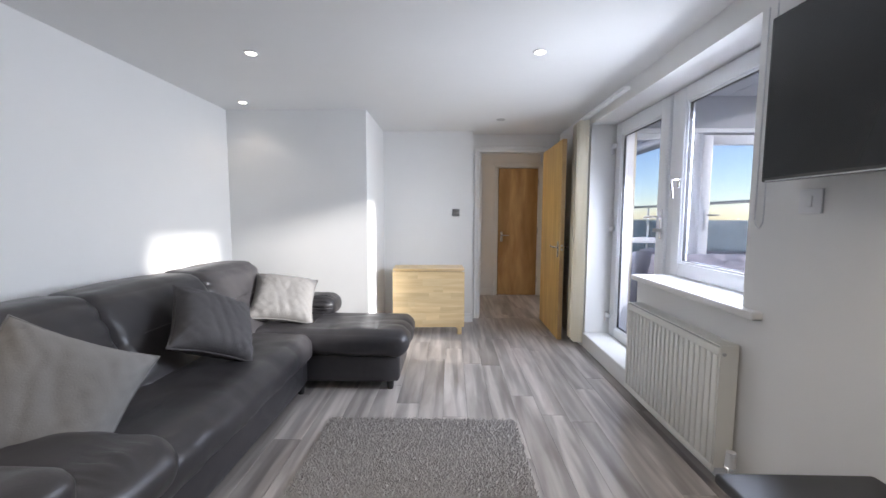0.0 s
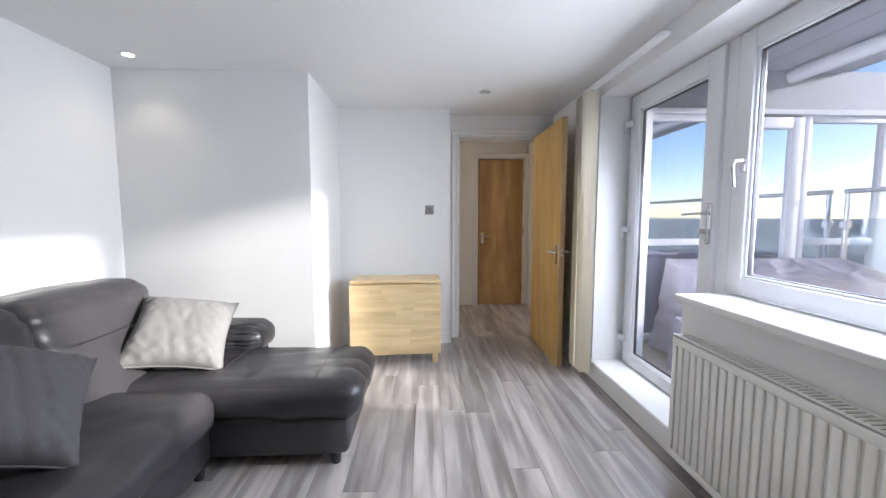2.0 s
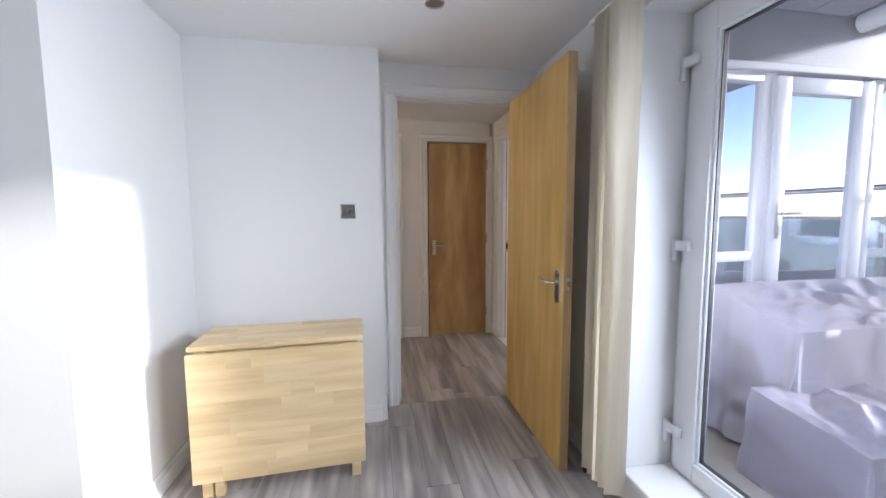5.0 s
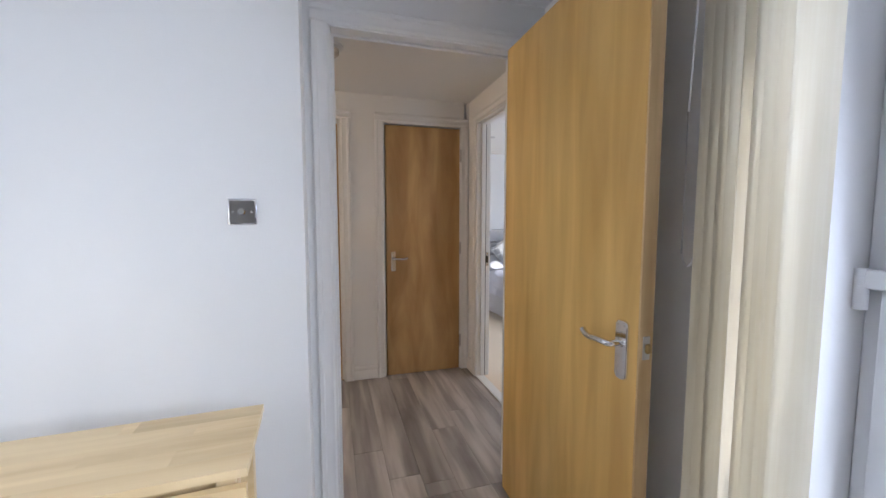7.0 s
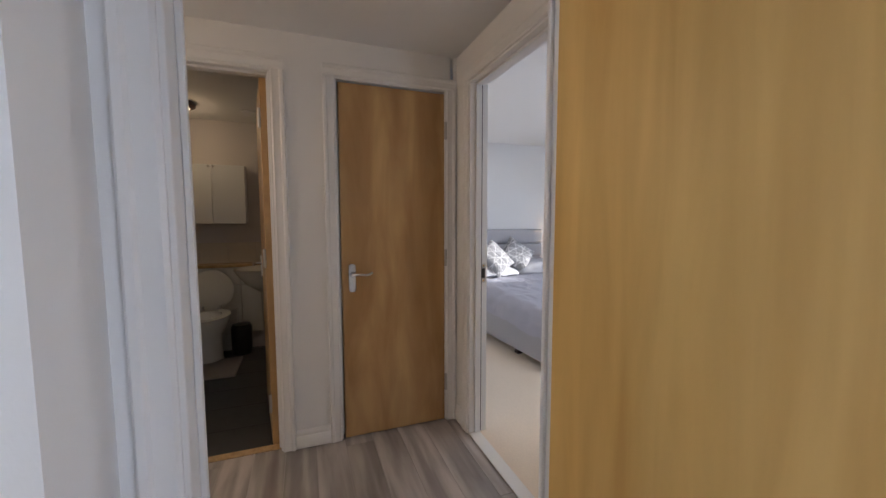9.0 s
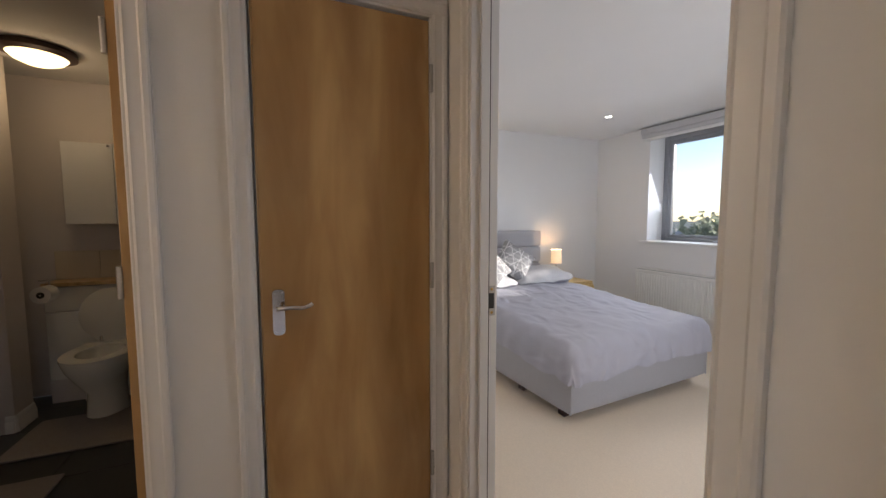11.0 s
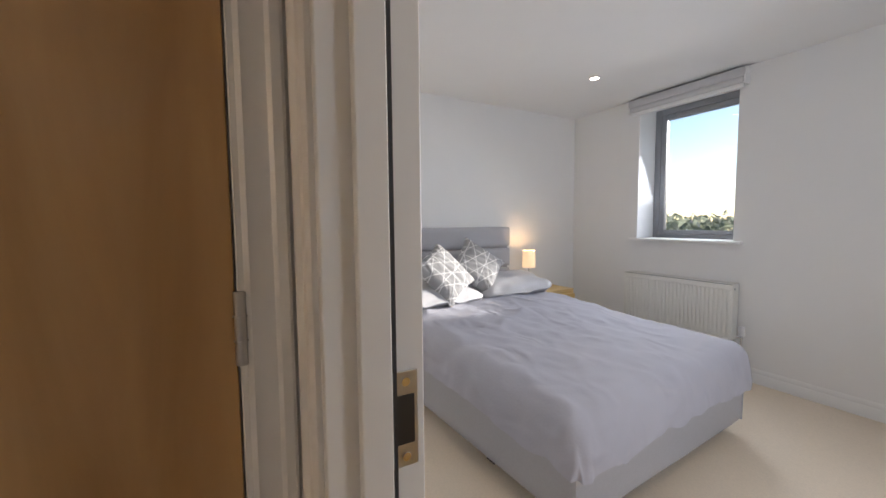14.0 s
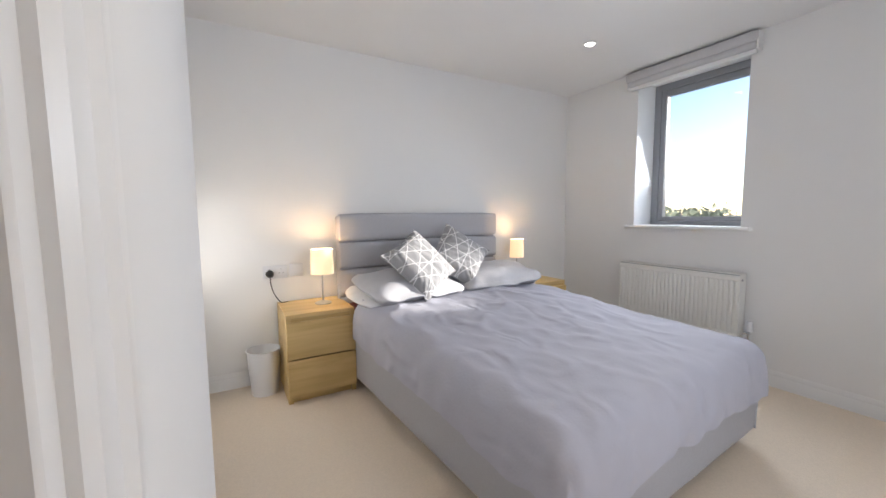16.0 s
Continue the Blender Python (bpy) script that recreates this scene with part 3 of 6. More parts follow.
part("key_cylinder", R((X0 - 0.02, 2.825, 1.145), (X0 - 0.045, 2.825, 1.145), 0.014, seg=16), M_STEEL, pl)
part("key", B(X0 - 0.07, X0 - 0.043, 2.823, 2.827, 1.132, 1.158, 0.001), M_STEEL, pl, "key left in the lock")
part("screw", R((X0 - 0.0215, 2.825, 1.10), (X0 - 0.0235, 2.825, 1.10), 0.005, seg=10), M_STEEL, pl)
part("screw", R((X0 - 0.0215, 2.825, 1.27), (X0 - 0.0235, 2.825, 1.27), 0.005, seg=10), M_STEEL, pl)

wd = tagged(new("window_1"), "white plastic casement window over the radiator", "window", kind="structure")
part("outer_frame", B(X0 + 0.01, X0 + 0.09, 2.68, 2.725, 0.85, 2.07, 0.004), M_UPVC, wd)
part("outer_frame", B(X0 + 0.01, X0 + 0.09, 1.78, 1.82, 0.85, 2.07, 0.004), M_UPVC, wd)
part("outer_frame", B(X0 + 0.01, X0 + 0.09, 1.82, 2.68, 2.02, 2.07, 0.004), M_UPVC, wd)
part("outer_frame", B(X0 + 0.01, X0 + 0.09, 1.82, 2.68, 0.85, 0.895, 0.004), M_UPVC, wd)
glazed(wd, 1.80, 2.70, 0.855, 2.05, X0 - 0.012, 0.085, 0.062, glass=M_DOUBLE)
pl = part("handle_rose", B(X0 - 0.024, X0 - 0.012, 2.618, 2.646, 1.425, 1.49, 0.006, 2), M_CHROME, wd, "silver espagnolette handle")
part("handle_grip", tube([(X0 - 0.02, 2.632, 1.475), (X0 - 0.05, 2.632, 1.475)] + [tuple(p) for p in arc((X0 - 0.06, 2.632, 1.473), (X0 - 0.07, 2.636, 1.465), (X0 - 0.062, 2.640, 1.43))] + [(X0 - 0.05, 2.642, 1.36)], 0.009), M_CHROME, pl)
sill = part("window_sill", B(XW - 0.045, X0 + 0.02, 1.67, 2.70, 0.815, 0.85, 0.008, 3), M_TRIM, wd, "white gloss window board")
struct("door_sill", B(XW - 0.02, X0 + 0.02, 2.703, 3.655, 0.118, 0.15, 0.008, 3), M_TRIM, "white gloss board over the step at the balcony door", "sill")


# ---- floor planks ----
def planks():
    root = bpy.data.objects["floor"]
    w, ln, gap = 0.155, 1.22, 0.0009
    rnd = random.Random(5)
    cache = {}
    x = -1.76
    while x < 1.72:
        x1 = min(x + w, 1.72)
        y = YB - rnd.uniform(0.0, ln)
        limit = 6.10
        while y < limit:
            a, b = max(y, YB), min(y + ln, limit)
            if b - a > 0.02:
                # keep planks out of the solid walls
                for c0, c1 in ((a, min(b, 4.69)), (max(a, 4.69), b)):
                    if c1 - c0 < 0.02:
                        continue
                    key = (round(x1 - x, 3), round(c1 - c0, 3))
                    if key not in cache:
                        bm = B(gap / 2, key[0] - gap / 2, gap / 2, key[1] - gap / 2, -0.012, 0.0, 0.0012)
                        me = smooth_mesh(bm, "plank", 20)
                        me.materials.append(M_PLANK)
                        cache[key] = me
                    ob = new("plank", cache[key])
                    ob.parent = root
                    ob.location = (x, c0, 0)
            y += ln
        x += w


def streaks(m, across, along, low, high):
    """Multiplies a wood by long soft strips of lighter and darker timber."""
    n, l = m.node_tree.nodes, m.node_tree.links
    b = n["Principled BSDF"]
    src = b.inputs["Base Color"].links[0].from_socket
    tc, oi = n.new("ShaderNodeTexCoord"), n.new("ShaderNodeObjectInfo")
    off = n.new("ShaderNodeVectorMath")
    off.operation = "SCALE"
    off.inputs[0].default_value = (31.0, 17.0, 9.0)
    l.new(oi.outputs["Random"], off.inputs["Scale"])
    add = n.new("ShaderNodeVectorMath")
    l.new(tc.outputs["Object"], add.inputs[0])
    l.new(off.outputs[0], add.inputs[1])
    mp = n.new("ShaderNodeMapping")
    mp.inputs["Scale"].default_value = (across, along, 1.0)
    l.new(add.outputs[0], mp.inputs["Vector"])
    t = n.new("ShaderNodeTexNoise")
    t.inputs["Scale"].default_value, t.inputs["Detail"].default_value, t.inputs["Distortion"].default_value = 1.0, 1.5, 0.3
    l.new(mp.outputs[0], t.inputs["Vector"])
    mr = n.new("ShaderNodeMapRange")
    mr.interpolation_type = "SMOOTHSTEP"
    mr.inputs["From Min"].default_value, mr.inputs["From Max"].default_value = 0.36, 0.64
    mr.inputs["To Min"].default_value, mr.inputs["To Max"].default_value = low, high
    l.new(t.outputs["Fac"], mr.inputs["Value"])
    v = n.new("ShaderNodeVectorMath")
    v.operation = "SCALE"
    l.new(src, v.inputs[0])
    l.new(mr.outputs[0], v.inputs["Scale"])
    l.new(v.outputs[0], b.inputs["Base Color"])


M_PLANK = wood("grey_oak_laminate", (0.27, 0.243, 0.233), (0.43, 0.402, 0.388), 1, 7, 0.3, 0.20, fine=1.2)
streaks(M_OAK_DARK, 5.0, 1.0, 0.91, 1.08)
streaks(M_OAK, 9.0, 1.0, 0.95, 1.05)
streaks(M_PLANK, 16.0, 1.1, 0.76, 1.22)
planks()


# ---- living room things ----
def radiator(name, x, y, z, length, height, label, pitch=0.040):
    """Double panel radiator against a wall; local: front face at x=0 looking to -x, length along +y."""
    r = thing(name, x, y, z, label, "radiator")
    n = max(6, round(length / pitch))
    step = length / n
    lo, hi = 0.03, height - 0.045
    fp = part("front_panel", B(0.006, 0.014, 0.002, length - 0.002, lo, hi), M_RAD, r)
    rib = smooth_mesh(B(-0.002, 0.0065, step * 0.16, step * 0.84, lo + 0.004, hi - 0.002, 0.0035, 2), "rib", 50)
    rib.materials.append(M_RAD)
    for i in range(n):
        o = new("rib", rib)
        o.parent, o.location = fp, (0, i * step, 0)
    part("edge_band", B(-0.001, 0.012, 0, length, hi - 0.002, height - 0.012, 0.004, 2), M_RAD, r)
    part("edge_band", B(-0.001, 0.012, 0, length, 0.0, lo + 0.002, 0.004, 2), M_RAD, r)
    part("back_panel", B(0.075, 0.088, 0, length, 0.0, height - 0.012, 0.003), M_RAD, r)
    for yy in (0.0, length - 0.003):
        part("side_cover", B(0.004, 0.085, yy - 0.0015, yy + 0.0045, 0.02, height - 0.004, 0.0015), M_RAD, r)
    g = part("top_grille", B(0.004, 0.085, 0.004, length - 0.004, height - 0.010, height - 0.006), M_GREYFRAME, r, "dark slotted top grille")
    k = int(length / 0.02)
    bm = bmesh.new()
    for i in range(k):
        a = 0.006 + i * (length - 0.012) / k
        box(bm, 0.012, 0.078, a, a + 0.007, height - 0.006, height - 0.002)
    part("grille_insert", bm, M_RAD, g)
    for a, b in ((0.002, 0.012), (0.078, 0.087)):
        part("grille_rim", B(a, b, 0.002, length - 0.002, height - 0.0055, height, 0.001), M_RAD, g)
    v = part("valve_body", R((0.045, -0.02, 0.045), (0.045, -0.055, 0.045), 0.011), M_CHROME, r, "chrome radiator valve")
    part("valve_head", R((0.045, -0.048, 0.06), (0.045, -0.048, 0.125), 0.021, 0.018, 20), M_UPVC, v, "white thermostatic head")
    part("valve_tail", R((0.045, -0.045, 0.05), (0.045, -0.045, -z + 0.002), 0.008), M_CHROME, v)
    for yy in (0.12, length - 0.12):
        part("wall_bracket", B(0.085, 0.10, yy, yy + 0.03, 0.06, height - 0.08), M_RAD, r)
    part("air_plug", R((0.02, -0.003, height - 0.04), (0.02, -0.008, height - 0.04), 0.008, seg=10), M_STEEL, r)
    return r


radiator("radiator", XW - 0.10, 1.76, 0.10, 0.855, 0.58, "white ribbed panel radiator under the window")


def cushion(name, loc, rot, size, thick, material, label, seed=0, group="", pattern=None):
    """A plump square scatter cushion with pinched corners and folds."""
    bm = bmesh.new()
    n = 40
    grid = {}
    for side in (1, -1):
        for i in range(n + 1):
            for j in range(n + 1):
                u, v = 2 * i / n - 1, 2 * j / n - 1
                edge = (i in (0, n)) or (j in (0, n))
                if side == -1 and edge:
                    grid[(side, i, j)] = grid[(1, i, j)]
                    continue
                pin = 1 - 0.10 * (1 - v * v) * abs(u) ** 3
                pin2 = 1 - 0.10 * (1 - u * u) * abs(v) ** 3
                prof = max(0.0, (1 - u ** 4) * (1 - v ** 4)) ** 0.55
                q = Vector((u * 2.2 + seed * 5.1, v * 2.2 - seed * 2.3, side * 0.7))
                fold = 0.07 * noise.noise(q * 0.6) + 0.025 * noise.noise(q * 2.6)
                r = 1 - abs(noise.noise(Vector((math.atan2(v, u) * 2.4 + seed, (u * u + v * v), seed)))) * 0.10 * min(1, u * u + v * v)
                z = side * thick / 2 * prof * (1 + fold) * r
                # creases running in from the corners and along the lower edge
                d1 = (u - v) * 3.2 + 0.6 * noise.noise(q * 0.8)
                d2 = (u + v) * 3.2 + 0.6 * noise.noise(q * 0.9 + Vector((4, 1, 0)))
                k1 = max(0.0, 1 - 2.4 * abs(noise.noise(Vector((d1, seed, side))))) ** 2 * abs(u * v)
                k2 = max(0.0, 1 - 2.4 * abs(noise.noise(Vector((d2, seed + 3, side))))) ** 2 * abs(u * v)
                k3 = (1 - abs(noise.noise(Vector((u * 3.4 + v, v * 0.9, seed + 7.0))))) ** 6 * max(0.0, 0.7 - abs(u))
                z -= side * (0.016 * (k1 + k2) + 0.012 * k3) * min(1.0, prof * 2)
                grid[(side, i, j)] = bm.verts.new((u * size / 2 * pin, v * size / 2 * pin2, z))
        for i in range(n):
            for j in range(n):
                f = [grid[(side, a, b)] for a, b in ((i, j), (i + 1, j), (i + 1, j + 1), (i, j + 1))]
                bm.faces.new(f if side == 1 else f[::-1])
    root = thing(name, 0, 0, 0, label, "cushion", group)
    root.matrix_world = Matrix.Translation(loc) @ Euler([radians(a) for a in rot]).to_matrix().to_4x4()
    part("cover", bm, material, root, angle=75)
    bm = bmesh.new()
    h = size / 2
    pts = []
    for k in range(64):
        s = k / 16
        q, f = int(s), s - int(s)
        a = -1 + 2 * f
        u, v = ((a, -1), (1, a), (-a, 1), (-1, -a))[q]
        pts.append((u * h * (1 - 0.10 * (1 - v * v) * abs(u) ** 3), v * h * (1 - 0.10 * (1 - u * u) * abs(v) ** 3), 0))
    tube(pts + [pts[0]], 0.004, 6, bm)
    part("piping", bm, material, root)
    return root


def sofa():
    s = thing("corner_sofa", -1.2, 2.2, 0, "charcoal leather corner sofa with chaise, against the white wall", "sofa")
    ox, oy = -1.2, 2.2

    def sb(name, x0, x1, y0, y1, z0, z1, r, crease=0.004, seed=0, cuts=12, puff=0.0, label=""):
        bm = soft_box(x0 - ox, x1 - ox, y0 - oy, y1 - oy, z0, z1, r, crease, seed, cuts, puff)
        if "roll" in name:
            # gathered leather at the rounded end of an arm
            xe, yc, zc = x1 - ox, (y0 + y1) / 2 - oy, (z0 + z1) / 2
            for v in bm.verts:
                k = max(0.0, min(1.0, (v.co.x - (xe - 0.20)) / 0.20))
                if k > 0:
                    a = math.atan2(v.co.z - zc, v.co.y - yc)
                    f = 1 - 0.12 * math.sin(math.pi * min(1, k * 1.05)) * (1 - abs(noise.noise(Vector((a * 4.6, seed, k * 0.8))))) ** 3
                    v.co.y, v.co.z = yc + (v.co.y - yc) * f, zc + (v.co.z - zc) * f
        elif "cushion" in name:
            # pleats over the front edges
            for v in bm.verts:
                e = max(0.0, 1 - abs(v.co.x - (x1 - ox)) / 0.16)
                w = (1 - abs(noise.noise(Vector((v.co.y * 5.5 + seed, v.co.x * 1.3, seed))))) ** 6
                v.co.z -= 0.010 * w * (0.35 + e)
        return part(name, bm, M_LEATHER, s, label, angle=80)
    sb("base", -1.66, -0.70, 0.98, 2.71, 0.055, 0.30, 0.03, 0.002, 1)
    sb("chaise_base", -1.66, -0.06, 2.705, 3.22, 0.055, 0.27, 0.04, 0.002, 2)
    sb("seat_cushion", -1.45, -0.64, 1.10, 2.695, 0.24, 0.44, 0.085, 0.006, 3, 46, 0.016)
    sb("chaise_cushion", -1.45, 0.0, 2.68, 3.27, 0.235, 0.435, 0.085, 0.008, 4, 46, 0.010)
    for i, (a, b) in enumerate(((1.02, 1.80), (1.75, 2.52), (2.47, 3.20))):
        c = part("back_cushion", soft_box(-0.14, 0.16, a - oy, b - oy, 0.36, 0.872, 0.075, 0.006, 7 + i, 48, 0.014), M_LEATHER, s, "puffed leather back cushion", angle=80)
        for v in c.data.vertices:
            v.co.x += -0.02 - 0.24 * max(0, v.co.z - 0.38) / 0.5
            e = max(0.0, 1 - min(abs(v.co.y - (a - oy)), abs(v.co.y - (b - oy))) / 0.22)
            v.co.x -= 0.020 * e ** 1.5 * (1 - abs(noise.noise(Vector((v.co.z * 13.0, v.co.y * 2.0, 7.0 + i))))) ** 4
        pts = [(0.150 - 0.02 - 0.24 * 0.3, a - oy + 0.10 + (b - a - 0.2) * t, 0.68) for t in [k / 10 for k in range(11)]]
        part("seam", tube(pts, 0.0022, 6), M_LEATHER, c)
    sb("back_frame", -1.73, -1.44, 0.95, 3.30, 0.06, 0.845, 0.09, 0.003, 11, 24)
    sb("arm", -1.66, -0.56, 0.86, 1.20, 0.055, 0.52, 0.05, 0.006, 12, 14)
    sb("arm_roll", -1.66, -0.50, 0.82, 1.24, 0.40, 0.60, 0.10, 0.006, 13, 44, 0.01)
    sb("far_arm", -1.66, -0.70, 3.18, 3.42, 0.055, 0.48, 0.05, 0.005, 14, 14)
    sb("far_arm_roll", -1.66, -0.66, 3.13, 3.44, 0.39, 0.575, 0.085, 0.004, 15, 44, 0.01)
    for x, y in ((-0.13, 2.76), (-0.13, 3.15), (-0.74, 2.66), (-1.55, 3.35), (-0.75, 1.02), (-1.55, 1.02)):
        part("foot", R((x - ox, y - oy, 0.0), (x - ox, y - oy, 0.06), 0.022, 0.028), M_BLACK, s)
    # stitched seams across the cushions
    for x in (-0.22, -0.72):
        pts = [(x - ox, 2.74 - oy + 0.47 * t, 0.4355 + 0.010 * math.sin(math.pi * t)) for t in [i / 12 for i in range(13)]]
        part("seam", tube(pts, 0.002, 6), M_LEATHER, s)
    return s


sofa()
ar = thing("armchair", -1.0, 0.35, 0, "charcoal leather armchair beside the sofa", "armchair")
part("base", soft_box(-0.60, 0.20, -0.45, 0.32, 0.05, 0.34, 0.05, 0.004, 21), M_LEATHER, ar, angle=80)
part("seat_cushion", soft_box(-0.50, 0.28, -0.30, 0.18, 0.30, 0.47, 0.07, 0.010, 22, 16, 0.02), M_LEATHER, ar, angle=80)
part("arm", soft_box(-0.60, 0.50, 0.14, 0.44, 0.05, 0.64, 0.08, 0.006, 23, 20, 0.01), M_LEATHER, ar, angle=80)
part("arm_pad", soft_box(-0.58, 0.555, 0.13, 0.515, 0.615, 0.735, 0.05, 0.005, 25, 24, 0.01), M_LEATHER, ar, "padded leather arm top", angle=80)
part("back_cushion", soft_box(-0.72, -0.40, -0.45, 0.34, 0.05, 0.84, 0.10, 0.010, 24, 14, 0.02), M_LEATHER, ar, angle=80)
for x, y in ((-0.55, -0.4), (0.15, -0.4), (-0.55, 0.28), (0.15, 0.28)):
    part("foot", R((x, y, 0), (x, y, 0.055), 0.025), M_BLACK, ar)

c = cushion("scatter_cushion", (0, 0, 0), (0, 0, 0), 0.43, 0.20, M_CUSH_LIGHT, "large pale grey velvet cushion leaning on the sofa arm", 1)
facing, along = Vector((0.72, -0.50, 0.48)).normalized(), Vector((0.695, 0.517, -0.50)).normalized()
upward = facing.cross(along)
c.matrix_world = Matrix.Translation((-0.945, 1.24, 0.655)) @ Matrix((along, upward, facing)).transposed().to_4x4()
cushion("scatter_cushion", (-0.985, 2.12, 0.645), (39, 25.5, 50), 0.43, 0.20, M_CUSH_DARK, "dark grey velvet cushion tipped on one corner", 2)
cushion("scatter_cushion", (-0.985, 2.98, 0.605), (36, 10, 20), 0.465, 0.19, M_CUSH_LIGHT, "pale silver grey velvet cushion at the chaise corner", 3)


def rug():
    x0, x1, y0, y1 = -0.42, 0.69, 0.55, 2.32
    r = thing("rug", (x0 + x1) / 2, (y0 + y1) / 2, 0.0, "grey shaggy pile rug on the laminate floor", "rug")
    hx, hy = (x1 - x0) / 2, (y1 - y0) / 2
    bm = B(-hx, hx, -hy, hy, 0.001, 0.012, 0.004)
    part("backing", bm, M_RUG, r)
    rnd = random.Random(3)
    vs, fs = [], []
    nx, ny = 130, 206
    for i in range(nx):
        for j in range(ny):
            x = -hx + (i + rnd.random()) * 2 * hx / nx
            y = -hy + (j + rnd.random()) * 2 * hy / ny
            h = 0.026 + 0.007 * rnd.random()
            a = rnd.uniform(0, 6.283)
            lx, ly = 0.012 * math.cos(a), 0.012 * math.sin(a)
            w = 0.0042
            k = len(vs)
            vs += [(x - w, y - w, 0.01), (x + w, y - w, 0.01), (x, y + w, 0.01), (x + lx, y + ly, h)]
            fs += [(k, k + 1, k + 3), (k + 1, k + 2, k + 3), (k + 2, k, k + 3)]
    me = bpy.data.meshes.new("tufting")
    me.from_pydata(vs, [], fs)
    me.materials.append(M_RUG)
    p = new("tufting", me)
    p.parent = r
    tagged(p, "tufted grey wool pile", kind="stuff")


rug()


def gateleg():
    """Folded drop-leaf table."""
    x0, x1, y0, y1, h = -0.305, 0.435, 3.975, 4.31, 0.70
    t = thing("drop_leaf_table", (x0 + x1) / 2, (y0 + y1) / 2, 0, "pale birch drop-leaf table folded down against the wall", "table", rz=3)
    hx, hy = (x1 - x0) / 2, (y1 - y0) / 2
    rnd = random.Random(9)

    def staves(parent, xa, xb, fixed0, fixed1, a0, a1, n, vertical, name):
        """Block-board of finger-jointed staves."""
        step = (a1 - a0) / n
        for i in range(n):
            cuts = sorted([xa, xb] + [rnd.uniform(xa + 0.1, xb - 0.1) for _ in range(2)])
            for c0, c1 in zip(cuts, cuts[1:]):
                if c1 - c0 < 0.03:
                    continue
                if vertical:
                    part(name, B(c0, c1 - 0.0003, fixed0, fixed1, a0 + i * step, a0 + (i + 1) * step - 0.0003), M_BIRCH, parent)
                else:
                    part(name, B(c0, c1 - 0.0003, a0 + i * step, a0 + (i + 1) * step - 0.0003, fixed0, fixed1), M_BIRCH, parent)
    top = part("tabletop", B(-hx + 0.004, hx - 0.004, -hy + 0.03, hy - 0.004, h - 0.024, h - 0.006), M_BIRCH, t)
    staves(top, -hx, hx, h - 0.020, h, -hy + 0.022, hy, 5, False, "stave")
    leaf = part("drop_leaf", B(-hx + 0.004, hx - 0.004, -hy + 0.004, -hy + 0.016, 0.095, h - 0.034), M_BIRCH, t)
    staves(leaf, -hx, hx, -hy, -hy + 0.020, 0.09, h - 0.030, 8, True, "stave")
    part("leg_frame", B(-hx + 0.03, hx - 0.03, -hy + 0.05, -hy + 0.075, 0.60, h - 0.03), M_BIRCH, t)
    for x in (-hx + 0.045, hx - 0.045):
        for y in (-hy + 0.055, hy - 0.06):
            part("leg", B(x - 0.022, x + 0.022, y - 0.022, y + 0.022, 0.0, h - 0.022, 0.003), M_BIRCH, t)
        part("stretcher", B(x - 0.018, x + 0.018, -hy + 0.078, hy - 0.083, 0.06, 0.10, 0.003), M_BIRCH, t)
    part("gate_leg", B(-hx + 0.075, -hx + 0.115, -hy + 0.03, -hy + 0.065, 0.0, h - 0.035, 0.003), M_BIRCH, t)
    return t


gateleg()

tv = thing("television", 1.475, 1.10, 1.652, "black flat television on a wall bracket", "television", rz=3)
part("bezel", B(0.0, 0.035, -0.48, 0.48, -0.29, 0.29, 0.006, 2), M_BLACK, tv)
part("screen", B(-0.002, 0.001, -0.468, 0.468, -0.275, 0.28), M_SCREEN, tv, "dark glossy screen")
part("trim_strip", B(-0.003, 0.0, -0.46, 0.46, -0.289, -0.285), M_STEEL, tv, "thin silver strip")
part("back_shell", B(0.035, 0.06, -0.35, 0.35, -0.22, 0.22, 0.012, 2), M_BLACK, tv)
part("wall_bracket", B(0.06, 0.085, -0.06, 0.06, -0.10, 0.10, 0.004), M_BLACK, tv)
ts = thing("tv_stand", 1.30, 0.75, 0, "black side unit below the television", "tv stand")
part("top", B(-0.22, 0.24, -0.55, 0.46, 0.45, 0.485, 0.012, 3), M_BLACK, ts)
part("shelf", B(-0.20, 0.22, -0.53, 0.44, 0.10, 0.125, 0.003), M_BLACK, ts)
for y in (-0.5, 0.41):
    part("side_panel", B(-0.19, 0.22, y - 0.012, y + 0.012, 0.0, 0.45, 0.003), M_BLACK, ts)


def wall_plate(name, x, y, z, rz, label, category, material, w=0.086, h=0.086, kind="switch"):
    """Wall plate; local: back at y=0, face towards -y."""
    p = thing(name, x, y, z, label, category, rz=rz)
    part("plate", B(-w / 2, w / 2, -0.009, 0.0, -h / 2, h / 2, 0.004, 2), material, p)
    return p


p = wall_plate("light_switch", XW, 1.50, 1.29, -90, "white plastic light switch on the window wall", "switch", M_UPVC)
part("rocker", B(-0.012, 0.012, -0.014, -0.0092, -0.02, 0.02, 0.002), M_UPVC, p)
p = wall_plate("dimmer_switch", 0.355, 4.50, 1.285, 0, "square chrome dimmer switch plate beside the doorway", "switch", M_CHROME)
part("face_plate", B(-0.037, 0.037, -0.0105, -0.009, -0.037, 0.037, 0.0006), M_DIMMER, p, "dark brushed steel face")
part("dial", lathe([(0.0001, 0.0), (0.013, 0.0), (0.012, 0.013), (0.009, 0.016), (0.0001, 0.016)], 24), M_CHROME, p).matrix_basis = pose(0, -0.0105, 0, 90, 0, 0)
